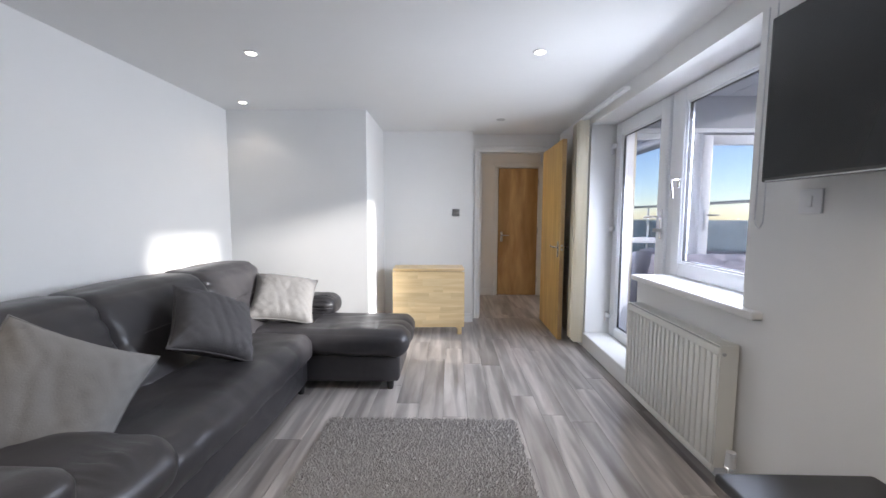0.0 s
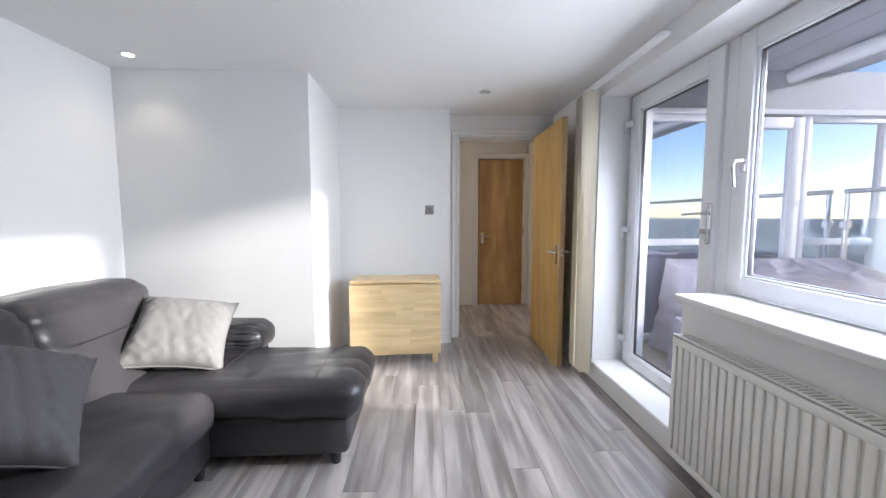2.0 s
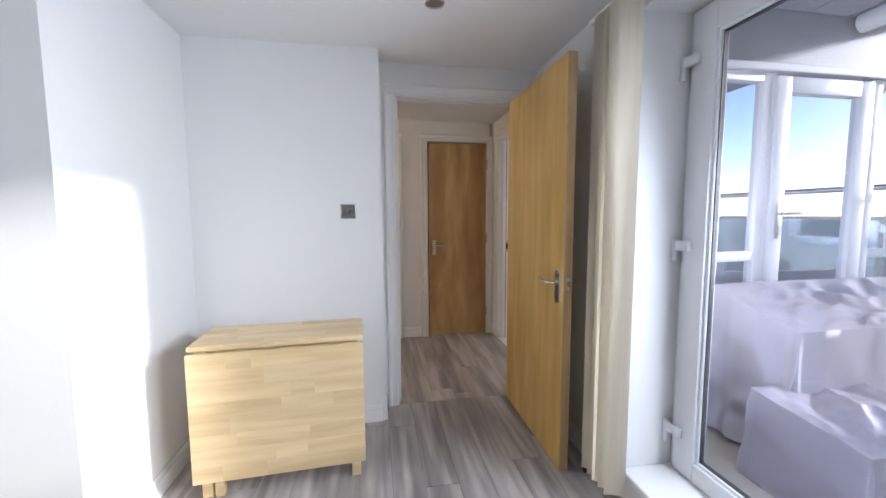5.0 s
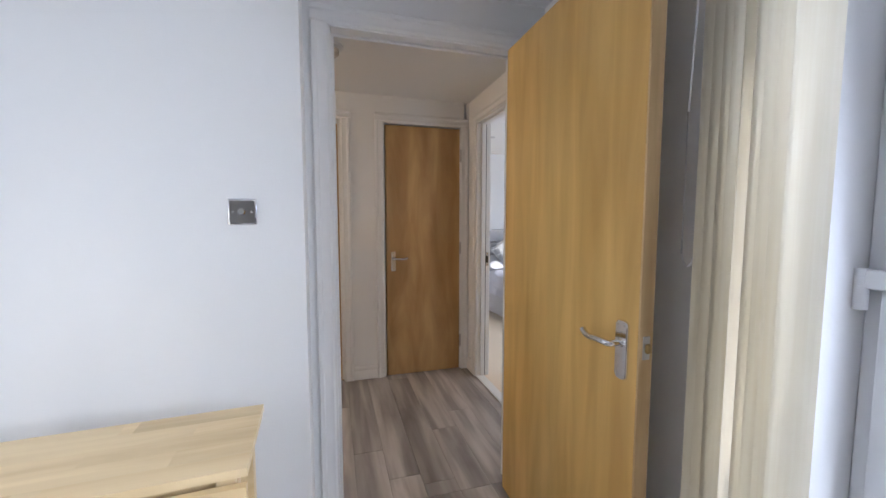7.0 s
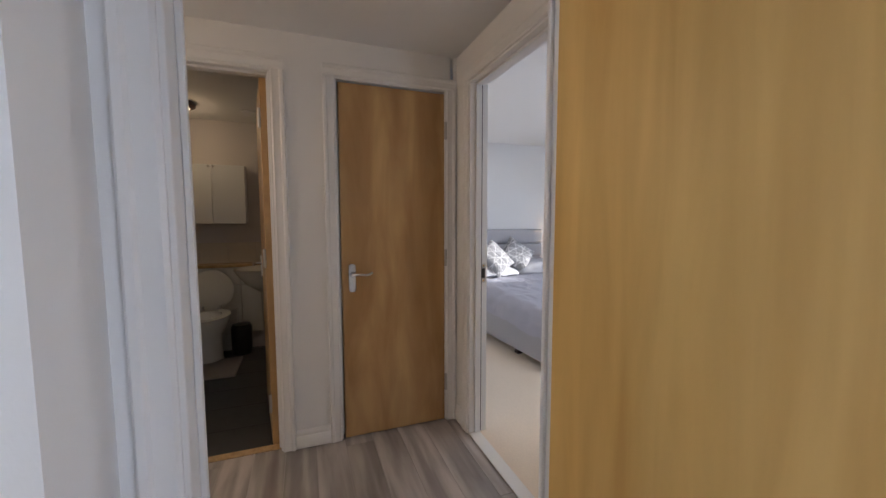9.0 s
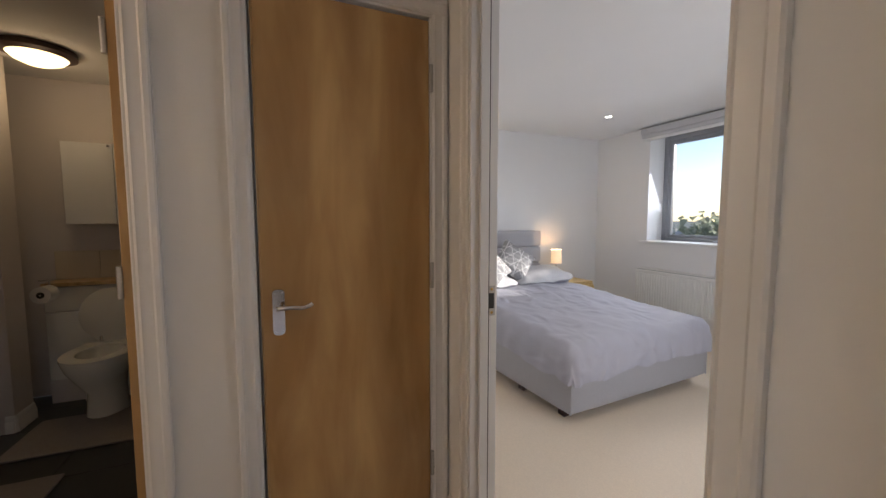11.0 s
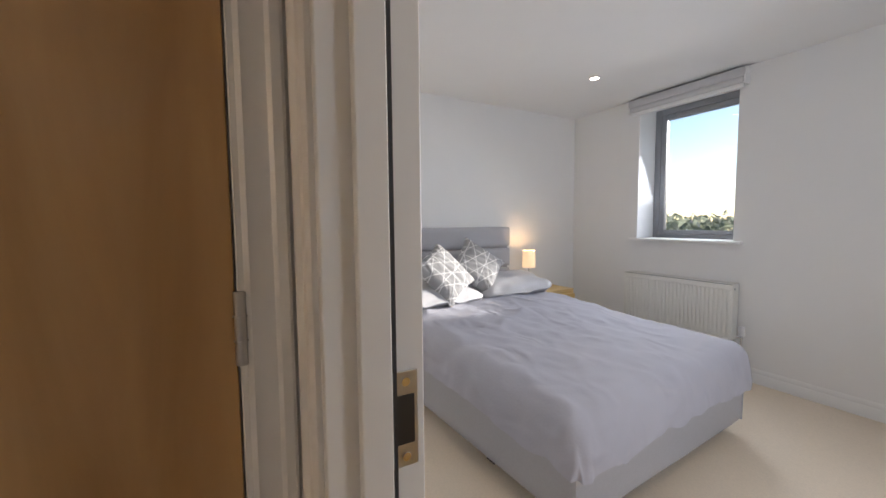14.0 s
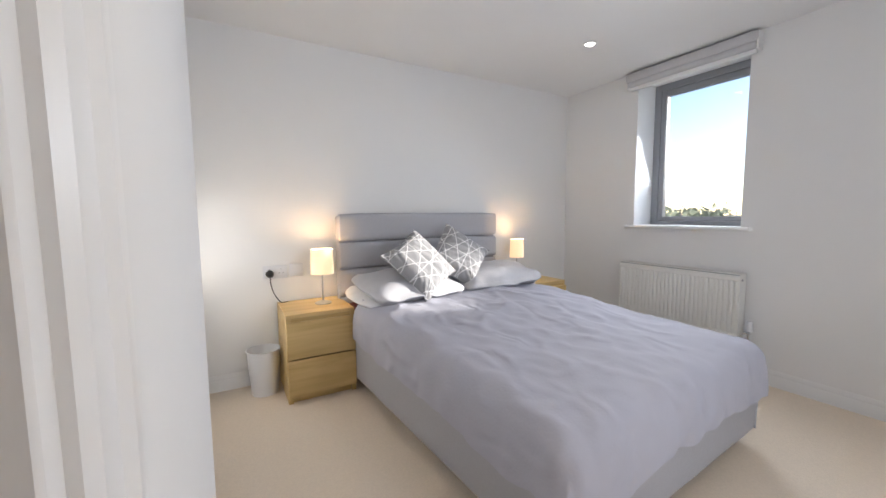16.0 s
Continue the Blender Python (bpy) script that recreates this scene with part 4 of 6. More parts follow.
for x in (-0.028, 0.028):
    part("screw", R((x, -0.0104, 0), (x, -0.0112, 0), 0.003, seg=10), M_CHROME, p)


def downlight(x, y, z, lit, watts=1.6, group="ceiling downlights"):
    d = thing("downlight", x, y, z, "small recessed white ceiling downlight, " + ("switched on" if lit else "switched off"), "downlight", group)
    part("bezel", lathe([(0.030, -0.001), (0.030, -0.006), (0.042, -0.005), (0.044, -0.0005)], 32), M_TRIM if lit else M_STEEL, d)
    part("lens", lathe([(0.0001, -0.0035), (0.0305, -0.0035), (0.0305, -0.001), (0.0001, -0.001)], 24), M_LAMP if lit else M_STEEL, d, "glowing lens" if lit else "")
    if lit:
        spot("downlight_beam", (x, y, z - 0.012), watts)
    return d


M_LAMP = glow("lamp_lens", (1.0, 0.93, 0.80), 9.0)
downlight(-0.892, 2.444, CL, True)
downlight(0.82, 2.451, CL, True)
downlight(-1.473, 3.40, CL, True)
downlight(0.79, 3.996, CL, False)
# two unseen downlights, added and overpowered to brighten the near end
downlight(0.82, 0.45, CL, True, 28)
downlight(-0.9, 0.45, CL, True, 22)


# ---- vertical blind at the balcony door ----
vb = thing("vertical_blind", 1.485, 3.69, 2.13, "cream fabric vertical blind drawn to one end", "blind")
part("track", B(-0.015, 0.03, -0.88, 0.19, -0.030, -0.008, 0.003), M_TRIM, vb, "white aluminium track")
for i in range(9):
    y = -0.09 + i * 0.022
    bm = bmesh.new()
    n = 6
    prev = None
    a = radians(-70 + (i % 3) * 2.5)
    for k in range(n + 1):
        u = (k / n - 0.5) * 0.085
        bow = 0.006 * (1 - (2 * k / n - 1) ** 2)
        px, py = u * math.sin(a) + bow * math.cos(a), y + u * math.cos(a) - bow * math.sin(a)
        v0, v1 = bm.verts.new((px, py, -2.06 + 0.012 * (i % 2))), bm.verts.new((px, py, -0.035))
        if prev:
            bm.faces.new((prev[0], v0, v1, prev[1]))
        prev = (v0, v1)
    bmesh.ops.solidify(bm, geom=bm.faces[:], thickness=0.0012)
    vane = part("vane", bm, M_BLIND, vb)
    part("vane_hanger", B(-0.004, 0.004, y - 0.004, y + 0.004, -0.04, -0.02), M_UPVC, vane)
bm = tube([(0.02, 0.14, -0.03), (0.022, 0.15, -0.6), (0.022, 0.15, -0.94)] + [tuple(p) for p in arc((0.022, 0.152, -0.96), (0.022, 0.17, -1.02), (0.022, 0.188, -0.96))] + [(0.022, 0.187, -0.6), (0.02, 0.16, -0.03)], 0.0025, 6)
part("cord", bm, M_UPVC, vb)

cd = thing("blind_chain", XW - 0.012, 1.71, 2.0, "white looped blind chain beside the window", "blind chain")
part("chain", tube([(0, 0.02, 0.06), (0, 0.021, -0.75)] + [tuple(p) for p in arc((0, 0.021, -0.78), (0, 0.0, -0.84), (0, -0.021, -0.78))] + [(0, -0.021, -0.75), (0, -0.02, 0.06)], 0.003, 6), M_UPVC, cd)
ds = thing("door_stop", 1.50, 3.80, 0.0, "small chrome door stop on the floor", "door stop")
part("post", R((0.06, 0, 0.05), (-0.02, 0, 0.05), 0.009), M_CHROME, ds)
part("buffer", R((-0.02, 0, 0.05), (-0.035, 0, 0.05), 0.014), M_BLACK, ds)
part("rose", R((0.052, 0, 0.05), (0.060, 0, 0.05), 0.018), M_CHROME, ds)


# ---- bedroom ----
def bedroom_window():
    w = tagged(new("window_2"), "grey aluminium tilt window with a white sill", "window", kind="structure")
    glazed(w, 6.90, 7.66, 1.0, 2.16, 5.07, 0.055, 0.07, M_GREYFRAME, bottom=0.04)
    for a in ((6.955, 6.995, 1.04, 2.105), (7.565, 7.605, 1.04, 2.105), (6.995, 7.565, 2.06, 2.105), (6.995, 7.565, 1.04, 1.075)):
        part("sash_bar", B(5.078, 5.128, a[0], a[1], a[2], a[3], 0.005, 2), M_GREYFRAME, w)
    part("window_sill", B(4.79, 5.07, 6.835, 7.715, 0.985, 1.008, 0.006, 2), M_TRIM, w, "white gloss window board")


bedroom_window()
bl = thing("roller_blind", 4.80, 7.285, 2.165, "pale grey roller blind rolled up over the window", "blind")
part("cassette", B(-0.035, 0.035, -0.445, 0.445, -0.005, 0.06, 0.012, 3), M_ROLLER, bl)
part("rolled_fabric", R((0.0, -0.43, -0.02), (0.0, 0.43, -0.02), 0.028, seg=24), M_ROLLER, bl, "rolled grey blind fabric")
part("hem_bar", B(-0.012, 0.012, -0.43, 0.43, -0.075, -0.045, 0.006, 2), M_TRIM, bl)
for y in (-0.44, 0.44):
    part("end_cap", B(-0.03, 0.038, y - 0.006, y + 0.006, -0.055, 0.06, 0.004), M_TRIM, bl)
radiator("radiator", 4.745, 6.845, 0.275, 0.865, 0.43, "white ribbed panel radiator under the bedroom window", pitch=0.030)


def quilt(w, l, top, drop, n=96, m=130):
    """A duvet draped over the mattress, hanging at foot and sides, with folds."""
    bm = bmesh.new()
    rows = []
    W, L = w / 2, l
    span_x, span_y = W + drop, L + drop
    for j in range(m + 1):
        row = []
        t = j / m
        py = -0.40 - t * (span_y - 0.40)
        for i in range(n + 1):
            px = -span_x + 2 * span_x * i / n
            r = 0.07
            x, y, z = px, py, top
            ox = abs(px) - (W - r)
            oy = -py - (L - r)

            def bend(o):
                if o <= 0:
                    return 0.0, 0.0
                q = r * math.pi / 2
                if o < q:
                    a = o / r
                    return r * math.sin(a), r * (1 - math.cos(a))
                return r, r + (o - q)
            dx = dy = 0.0
            px_o, py_o = max(ox, 0.0), max(oy, 0.0)
            far = math.hypot(px_o, py_o)
            if far > 0:
                hh, dd = bend(max(px_o, py_o))
                x = math.copysign((W - r if ox > 0 else abs(px)) + hh * px_o / far, px)
                y = -((L - r if oy > 0 else -py) + hh * py_o / far)
                z -= dd
                dx, dy = dd * px_o / far, dd * py_o / far
            q = Vector((px * 2.2, py * 1.7, 3.0))
            f = 0.016 * noise.noise(q) + 0.009 * noise.noise(q * 2.7) + 0.004 * noise.noise(q * 6.1)
            ridge = 0.012 * max(0, noise.noise(Vector((px * 5 + py * 3.0, py * 1.2 - px * 2.2, 9.0))))
            crease = 0.010 * (1 - abs(noise.noise(Vector((px * 3.0 + py * 1.2, py * 2.1 - px, 2.0))))) ** 7
            crease += 0.007 * (1 - abs(noise.noise(Vector((px * 5.5 - py * 3.1, py * 4.2 + px * 2, 6.0))))) ** 8
            # the filling thins towards the foot and the long edges
            z -= 0.085 * min(1.0, max(0.0, (-py - 0.45) / (L - 0.45))) + 0.018 * min(1.0, abs(px) / W) ** 4
            z += f + ridge + crease
            out = 0.016 * noise.noise(Vector((py * 8.0, px * 2, 1.0))) * min(1, dx / 0.1)
            x += math.copysign(out + 0.010 * min(1, dx / 0.1), px)
            y -= (0.018 * noise.noise(Vector((px * 9.0, py * 2, 5.0))) + 0.008) * min(1, dy / 0.1)
            # wavy hem standing a little off the base
            hem = min(1.0, max(dx, dy) / 0.19)
            z += hem * (0.022 * noise.noise(Vector((px * 3.1, py * 3.1, 4.0))) + 0.010 * noise.noise(Vector((px * 9.0, py * 9.0, 8.0))))
            x += math.copysign(0.012 * hem * min(1, dx / 0.1), px)
            y -= 0.014 * hem * min(1, dy / 0.1)
            row.append(bm.verts.new((x, y, z)))
        rows.append(row)
    for a, b in zip(rows, rows[1:]):
        for i in range(n):
            bm.faces.new((a[i], a[i + 1], b[i + 1], b[i]))
    bmesh.ops.recalc_face_normals(bm, faces=bm.faces[:])
    bmesh.ops.solidify(bm, geom=bm.faces[:], thickness=0.022)
    return bm


def bed():
    b = thing("double_bed", 3.215, 8.36, 0, "grey upholstered double bed made up with pale bedding", "bed", rz=3.5)
    w, l = 1.385, 1.95
    hb = part("headboard", B(-w / 2 - 0.0, w / 2, -0.055, 0.0, 0.05, 1.10, 0.01), M_BEDGREY, b, "channelled grey fabric headboard")
    zs = [0.36, 0.55, 0.74, 0.925, 1.12]
    for z0, z1 in zip(zs, zs[1:]):
        part("channel", soft_box(-w / 2, w / 2, -0.095, -0.03, z0 + 0.002, z1 - 0.002, 0.028, 0.0, 0, 8, 0.0), M_BEDGREY, hb, angle=80)
    part("base", soft_box(-w / 2, w / 2, -l, -0.10, 0.075, 0.335, 0.018, 0.0015, 5, 10), M_BEDGREY, b, "grey fabric divan base", angle=60)
    for x in (-w / 2 + 0.008, w / 2 - 0.008):
        part("piping", tube([(x, -l + 0.004, 0.08), (x, -l + 0.004, 0.33)], 0.005, 6), M_BEDGREY, b)
    mt = soft_box(-w / 2 + 0.02, w / 2 - 0.02, -l + 0.03, -0.11, 0.33, 0.535, 0.05, 0.0, 6, 8)
    for v in mt.verts:
        v.co.z -= 0.085 * max(0.0, v.co.z - 0.33) / 0.205 * max(0.0, (-v.co.y - 0.45) / (l - 0.45))
    part("mattress", mt, M_MAROON, b, "", 80)
    for x in (-w / 2 + 0.10, w / 2 - 0.10):
        for y in (-l + 0.14, -0.25):
            part("leg", B(x - 0.035, x + 0.035, y - 0.03, y + 0.03, 0.004, 0.08, 0.004), M_LEGDARK, b, "dark wooden block leg")
    for x in (-w / 2 + 0.10,):
        part("leg", B(x - 0.035, x + 0.035, -l * 0.72 - 0.03, -l * 0.72 + 0.03, 0.004, 0.08, 0.004), M_LEGDARK, b, "dark wooden block leg")
    m = Matrix(b.matrix_world)
    q = thing("duvet", 0, 0, 0, "rumpled pale lilac-grey duvet spread over the bed", "duvet")
    q.matrix_world = m.copy()
    part("duvet_cover", quilt(w + 0.03, l + 0.02, 0.590, 0.19), M_SHEET, q, angle=80)
    part("turned_edge", soft_box(-w / 2 + 0.01, w / 2 - 0.01, -0.47, -0.36, 0.56, 0.605, 0.02, 0.006, 4, 12), M_SHEET, q, "softly turned top edge of the duvet", 80)
    return m


M_MAROON = mat("maroon_mattress_ticking", (0.12, 0.02, 0.025), 0.8)
M_LEGDARK = wood("dark_stained_wood", (0.03, 0.012, 0.010), (0.06, 0.025, 0.02), 2, 8, 0.4)


def pattern_cloth():
    """Grey cloth with a white line pattern."""
    m = mat("grey_patterned_cotton", (0.30, 0.30, 0.31), 0.85, grain=0.1, scale=60, bump=0.15, bscale=200)
    n, l = m.node_tree.nodes, m.node_tree.links
    b = n["Principled BSDF"]
    src = b.inputs["Base Color"].links[0].from_socket
    tc = n.new("ShaderNodeTexCoord")
    mp = n.new("ShaderNodeMapping")
    mp.inputs["Scale"].default_value = (1, 1, 0.01)
    l.new(tc.outputs["Object"], mp.inputs["Vector"])
    acc = None
    for deg, freq, shift in ((0, 11.0, 0.1), (60, 11.0, 0.35), (120, 11.0, 0.6), (90, 5.5, 0.2)):
        dot = n.new("ShaderNodeVectorMath")
        dot.operation = "DOT_PRODUCT"
        dot.inputs[1].default_value = (freq * math.cos(radians(deg)), freq * math.sin(radians(deg)), 0)
        l.new(mp.outputs[0], dot.inputs[0])
        fr = n.new("ShaderNodeMath")
        fr.operation = "ADD"
        fr.inputs[1].default_value = shift + 20
        l.new(dot.outputs["Value"], fr.inputs[0])
        f2 = n.new("ShaderNodeMath")
        f2.operation = "FRACT"
        l.new(fr.outputs[0], f2.inputs[0])
        c = n.new("ShaderNodeMath")
        c.operation = "LESS_THAN"
        c.inputs[1].default_value = 0.055 if freq > 6 else 0.028
        l.new(f2.outputs[0], c.inputs[0])
        if acc:
            mxx = n.new("ShaderNodeMath")
            mxx.operation = "MAXIMUM"
            l.new(acc, mxx.inputs[0])
            l.new(c.outputs[0], mxx.inputs[1])
            acc = mxx.outputs[0]
        else:
            acc = c.outputs[0]
    mx = n.new("ShaderNodeMix")
    mx.data_type = "RGBA"
    l.new(acc, mx.inputs["Factor"])
    l.new(src, mx.inputs["A"])
    mx.inputs["B"].default_value = (0.72, 0.72, 0.73, 1)
    l.new(mx.outputs["Result"], b.inputs["Base Color"])
    return m


M_PATTERN = pattern_cloth()
M_WHITECOTTON = mat("white_cotton", (0.72, 0.72, 0.74), 0.8, grain=0.05, bump=0.15, bscale=60)
BED = bed()


def pillow(name, m, sx, sy, thick, material, label, seed):
    bm = soft_box(-sx / 2, sx / 2, -sy / 2, sy / 2, -thick / 2, thick / 2, thick * 0.48, 0.014, seed, 16, 0.02)
    for v in bm.verts:
        u, w = v.co.x / (sx / 2), v.co.y / (sy / 2)
        k = 1 - 0.55 * max(abs(u), abs(w)) ** 4
        v.co.z *= k
        q = Vector((v.co.x * 7 + seed, v.co.y * 7, seed * 2.0))
        v.co.z += 0.016 * noise.noise(q) + 0.008 * noise.noise(q * 2.4)
    root = thing(name, 0, 0, 0, label, "pillow")
    root.matrix_world = m
    part("pillowcase", bm, material, root, angle=85)
    return root


pillow("pillow", BED @ pose(-0.36, -0.34, 0.590, 4, 0, 2), 0.66, 0.42, 0.11, M_WHITECOTTON, "plump white pillow at the headboard", 1)
pillow("pillow", BED @ pose(0.36, -0.34, 0.590, 4, 0, -3), 0.66, 0.42, 0.11, M_WHITECOTTON, "plump white pillow at the headboard", 2)
pillow("pillow", BED @ pose(-0.34, -0.40, 0.650, 10, 2, 4), 0.66, 0.42, 0.12, M_SILVER, "silver grey satin pillow lying on another pillow", 3)
pillow("pillow", BED @ pose(0.37, -0.40, 0.648, 10, -3, -5), 0.66, 0.42, 0.12, M_SILVER, "silver grey satin pillow lying on another pillow", 4)


def set_on_corner(name, m, size, seed, label):
    c = cushion(name, (0, 0, 0), (0, 0, 0), size, 0.13, M_PATTERN, label, seed, "patterned cushions on the bed")
    c.matrix_world = m
    return c


set_on_corner("diamond_cushion", BED @ pose(-0.29, -0.47, 0.79, 52, 8, 4) @ pose(0, 0, 0, 0, 0, 38), 0.40, 5, "grey cushion with white line pattern, tipped on its corner")
set_on_corner("diamond_cushion", BED @ pose(0.08, -0.38, 0.81, 58, 0, -6) @ pose(0, 0, 0, 0, 0, 50), 0.38, 6, "grey cushion with white line pattern leaning on pillows")


def bedside(x, y, label):
    """Two-drawer bedside chest; local origin at the centre of its back edge on the floor."""
    c = thing("bedside_chest", x, y, 0.004, label, "bedside table", "bedside chests")
    w, d, h = 0.40, 0.40, 0.53
    for s in (-1, 1):
        part("side_panel", B(s * w / 2 - (0.0 if s < 0 else 0.028), s * w / 2 + (0.028 if s < 0 else 0.0), -d, 0, 0.0, h - 0.022, 0.001), M_NIGHT, c)
    part("top", B(-w / 2, w / 2, -d, 0, h - 0.0215, h, 0.0015), M_NIGHT, c)
    part("back_panel", B(-w / 2 + 0.028, w / 2 - 0.028, -0.012, -0.004, 0.03, h - 0.022), M_NIGHT, c)
    for z0, z1 in ((0.045, 0.262), (0.270, 0.487)):
        part("drawer_front", B(-w / 2 + 0.001, w / 2 - 0.001, -d - 0.018, -d - 0.0005, z0, z1, 0.0015), M_NIGHT, c)
        part("drawer_box", B(-w / 2 + 0.032, w / 2 - 0.032, -d + 0.002, -0.03, z0 + 0.02, z1 - 0.03), M_NIGHT, c)
    part("rail", B(-w / 2 + 0.029, w / 2 - 0.029, -d + 0.004, -d + 0.02, 0.478, h - 0.023), M_NIGHT, c)
    part("plinth", B(-w / 2 + 0.029, w / 2 - 0.029, -d + 0.02, -d + 0.035, 0.0, 0.045), M_NIGHT, c)
    return c


bedside(2.345, 8.385, "pale oak-effect two-drawer bedside chest, partly sunlit")
bedside(4.20, 8.385, "pale oak-effect two-drawer bedside chest beside the bed")


def shade_material():
    m = bpy.data.materials.new("lit_fabric_shade")
    m.use_nodes = True
    b = m.node_tree.nodes["Principled BSDF"]
    b.inputs["Base Color"].default_value = (0.75, 0.66, 0.52, 1)
    b.inputs["Roughness"].default_value = 0.9
    b.inputs["Emission Color"].default_value = (1.0, 0.66, 0.34, 1)
    b.inputs["Emission Strength"].default_value = 0.42
    return m


M_SHADE = shade_material()


def table_lamp(x, y, k=1.0):
    l = thing("table_lamp", x, y, 0.534, "small table lamp with a lit cream drum shade", "lamp", "bedside lamps")
    part("base", lathe([(0.0001, 0.0), (0.052, 0.0), (0.052, 0.006), (0.03, 0.014), (0.008, 0.022), (0.0001, 0.022)]), M_STEEL, l)
    part("stem", R((0, 0, 0.02), (0, 0, 0.25), 0.0055), M_STEEL, l)
    bm = lathe([(0.072 * k, 0.195), (0.068 * k, 0.355)], 32)
    bmesh.ops.delete(bm, geom=[f for f in bm.faces if len(f.verts) > 4], context="FACES_ONLY")
    part("shade", bm, M_SHADE, l, "glowing cream fabric shade")
    part("bulb", lathe([(0.0001, 0.235), (0.018, 0.245), (0.022, 0.27), (0.014, 0.295), (0.0001, 0.30)], 16), M_LAMP, l, "glowing bulb")
    point("table_lamp_light", (x, y, 0.534 + 0.325), 0.85, (1.0, 0.66, 0.34), 0.02)


table_lamp(2.405, 8.20)
table_lamp(4.075, 8.24, 0.86)


def socket(x, z, w, gangs, label):
    p = thing("wall_socket", x, 8.40, z, label, "socket")
    part("plate", B(-w / 2, w / 2, -0.009, 0, -0.043, 0.043, 0.004, 2), M_UPVC, p)
    for g in range(gangs):
        cx = (g - (gangs - 1) / 2) * 0.07
        for dx, dz, sw, sh in ((0, 0.018, 0.004, 0.009), (-0.011, -0.008, 0.008, 0.004), (0.011, -0.008, 0.008, 0.004)):
            part("pin_slot", B(cx + dx - sw / 2, cx + dx + sw / 2, -0.0096, -0.009, dz - sh / 2, dz + sh / 2), M_GREYFRAME, p)
    return p


socket(2.145, 0.735, 0.146, 2, "white double wall socket above the bedside chest")
socket(2.275, 0.74, 0.086, 0, "white blank single wall plate beside the socket")
pg = thing("mains_plug", 2.11, 8.391, 0.725, "black mains plug in the socket with its cable", "plug")
part("plug_body", lathe([(0.0001, 0.0), (0.025, 0.0), (0.023, 0.025), (0.012, 0.04), (0.0001, 0.04)], 20), M_BLACK, pg).matrix_basis = pose(0, 0, 0, 90, 0, 0)
part("cable", tube([tuple(p) for p in arc((0, -0.03, -0.02), (-0.005, -0.05, -0.12), (0.06, -0.04, -0.19), 12)] + [(0.10, -0.035, -0.19)], 0.0035, 8), M_BLACK, pg)
wb = thing("waste_bin", 2.04, 8.24, 0.004, "small white plastic waste bin on the carpet", "bin")
part("bin_body", lathe([(0.075, 0.0), (0.095, 0.27), (0.098, 0.272), (0.098, 0.278), (0.091, 0.278), (0.072, 0.006)], 32), M_UPVC, wb)
downlight(4.06, 7.508, CB, True, 2)
downlight(2.48, 7.36, CB, False)
downlight(2.51, 5.77, CB, True, 9)


# ---- hall ceiling fitting ----
M_OPAL = mat("opal_glass", (0.78, 0.72, 0.66), 0.2)
sm = thing("ceiling_light", 0.655, 5.32, CH, "small round hall ceiling light with pale glass", "ceiling light")
part("base", lathe([(0.0001, 0), (0.06, 0), (0.06, -0.014), (0.05, -0.02), (0.0001, -0.02)], 28), M_UPVC, sm, "white round base")
part("glass", lathe([(0.036, -0.02), (0.036, -0.045), (0.02, -0.06), (0.0001, -0.062)], 28), M_OPAL, sm, "pale opal glass")
hl = thing("ceiling_light", -1.07, 5.55, CH, "round lit ceiling light further along the hall", "ceiling light")
part("base", lathe([(0.0001, 0), (0.12, 0), (0.12, -0.014), (0.10, -0.02), (0.0001, -0.02)], 32), M_UPVC, hl, "white round base")
part("glass", lathe([(0.10, -0.02), (0.095, -0.05), (0.05, -0.075), (0.0001, -0.08)], 32), glow("lit_opal_glass", (1.0, 0.80, 0.52), 2.5), hl, "glowing opal glass")
point("hall_light", (-1.07, 5.55, CH - 0.16), 9.0, (1.0, 0.72, 0.46), 0.07)


# ---- bathroom ----
BX0, BX1, BY0, BY1 = -1.16, 0.90, 6.19, 8.17
struct("wall_bathroom_west", B(BX0 - 0.12, BX0, BY0, BY1 + 0.12, 0, CH), M_BATHWALL, "pale bathroom wall along the bath", "wall")
struct("wall_bathroom_north", B(BX0, BX1 + 0.12, BY1, BY1 + 0.12, 0, CH), M_BATHWALL, "pale mauve-white bathroom wall behind the toilet", "wall")
struct("wall_bathroom_east", B(BX1, BX1 + 0.12, BY0, BY1, 0, CH), M_BATHWALL, "pale bathroom side wall", "wall")
struct("wall_bath_nib", B(BX0, -0.36, 7.62, 7.80, 0, CH), M_BATHWALL, "pale wall nib at the end of the bath", "wall")
struct("ceiling_bathroom", B(BX0 - 0.12, BX1 + 0.12, BY0, BY1 + 0.12, CH, CH + 0.1), M_CEIL, "white bathroom ceiling", "ceiling")
struct("wall_toilet_boxing", B(-0.36, BX1, 8.0, BY1, 0, 0.80), M_BATHWALL, "boxed pipework behind the toilet", "wall")
bx = bpy.data.objects["wall_toilet_boxing"]
for x0, x1, z0, z1 in ((-0.355, 0.26, 0.63, 0.795), (0.266, 0.895, 0.63, 0.795), (-0.355, 0.26, 0.16, 0.624), (0.266, 0.895, 0.16, 0.624)):
    part("panel", B(x0, x1, 7.986, 7.999, z0, z1, 0.003), M_CERAMIC, bx, "white laminate access panel")
struct("trim_ledge", B(-0.36, BX1, 7.97, BY1, 0.80, 0.825, 0.003), M_OAK_EDGE, "wooden ledge over the boxed pipework", "shelf")
skirting("baseboard_nib", "x", -0.40, -0.36, 7.62, -1)
skirting("baseboard_nib_side", "y", 7.62, 7.80, -0.36, 1)
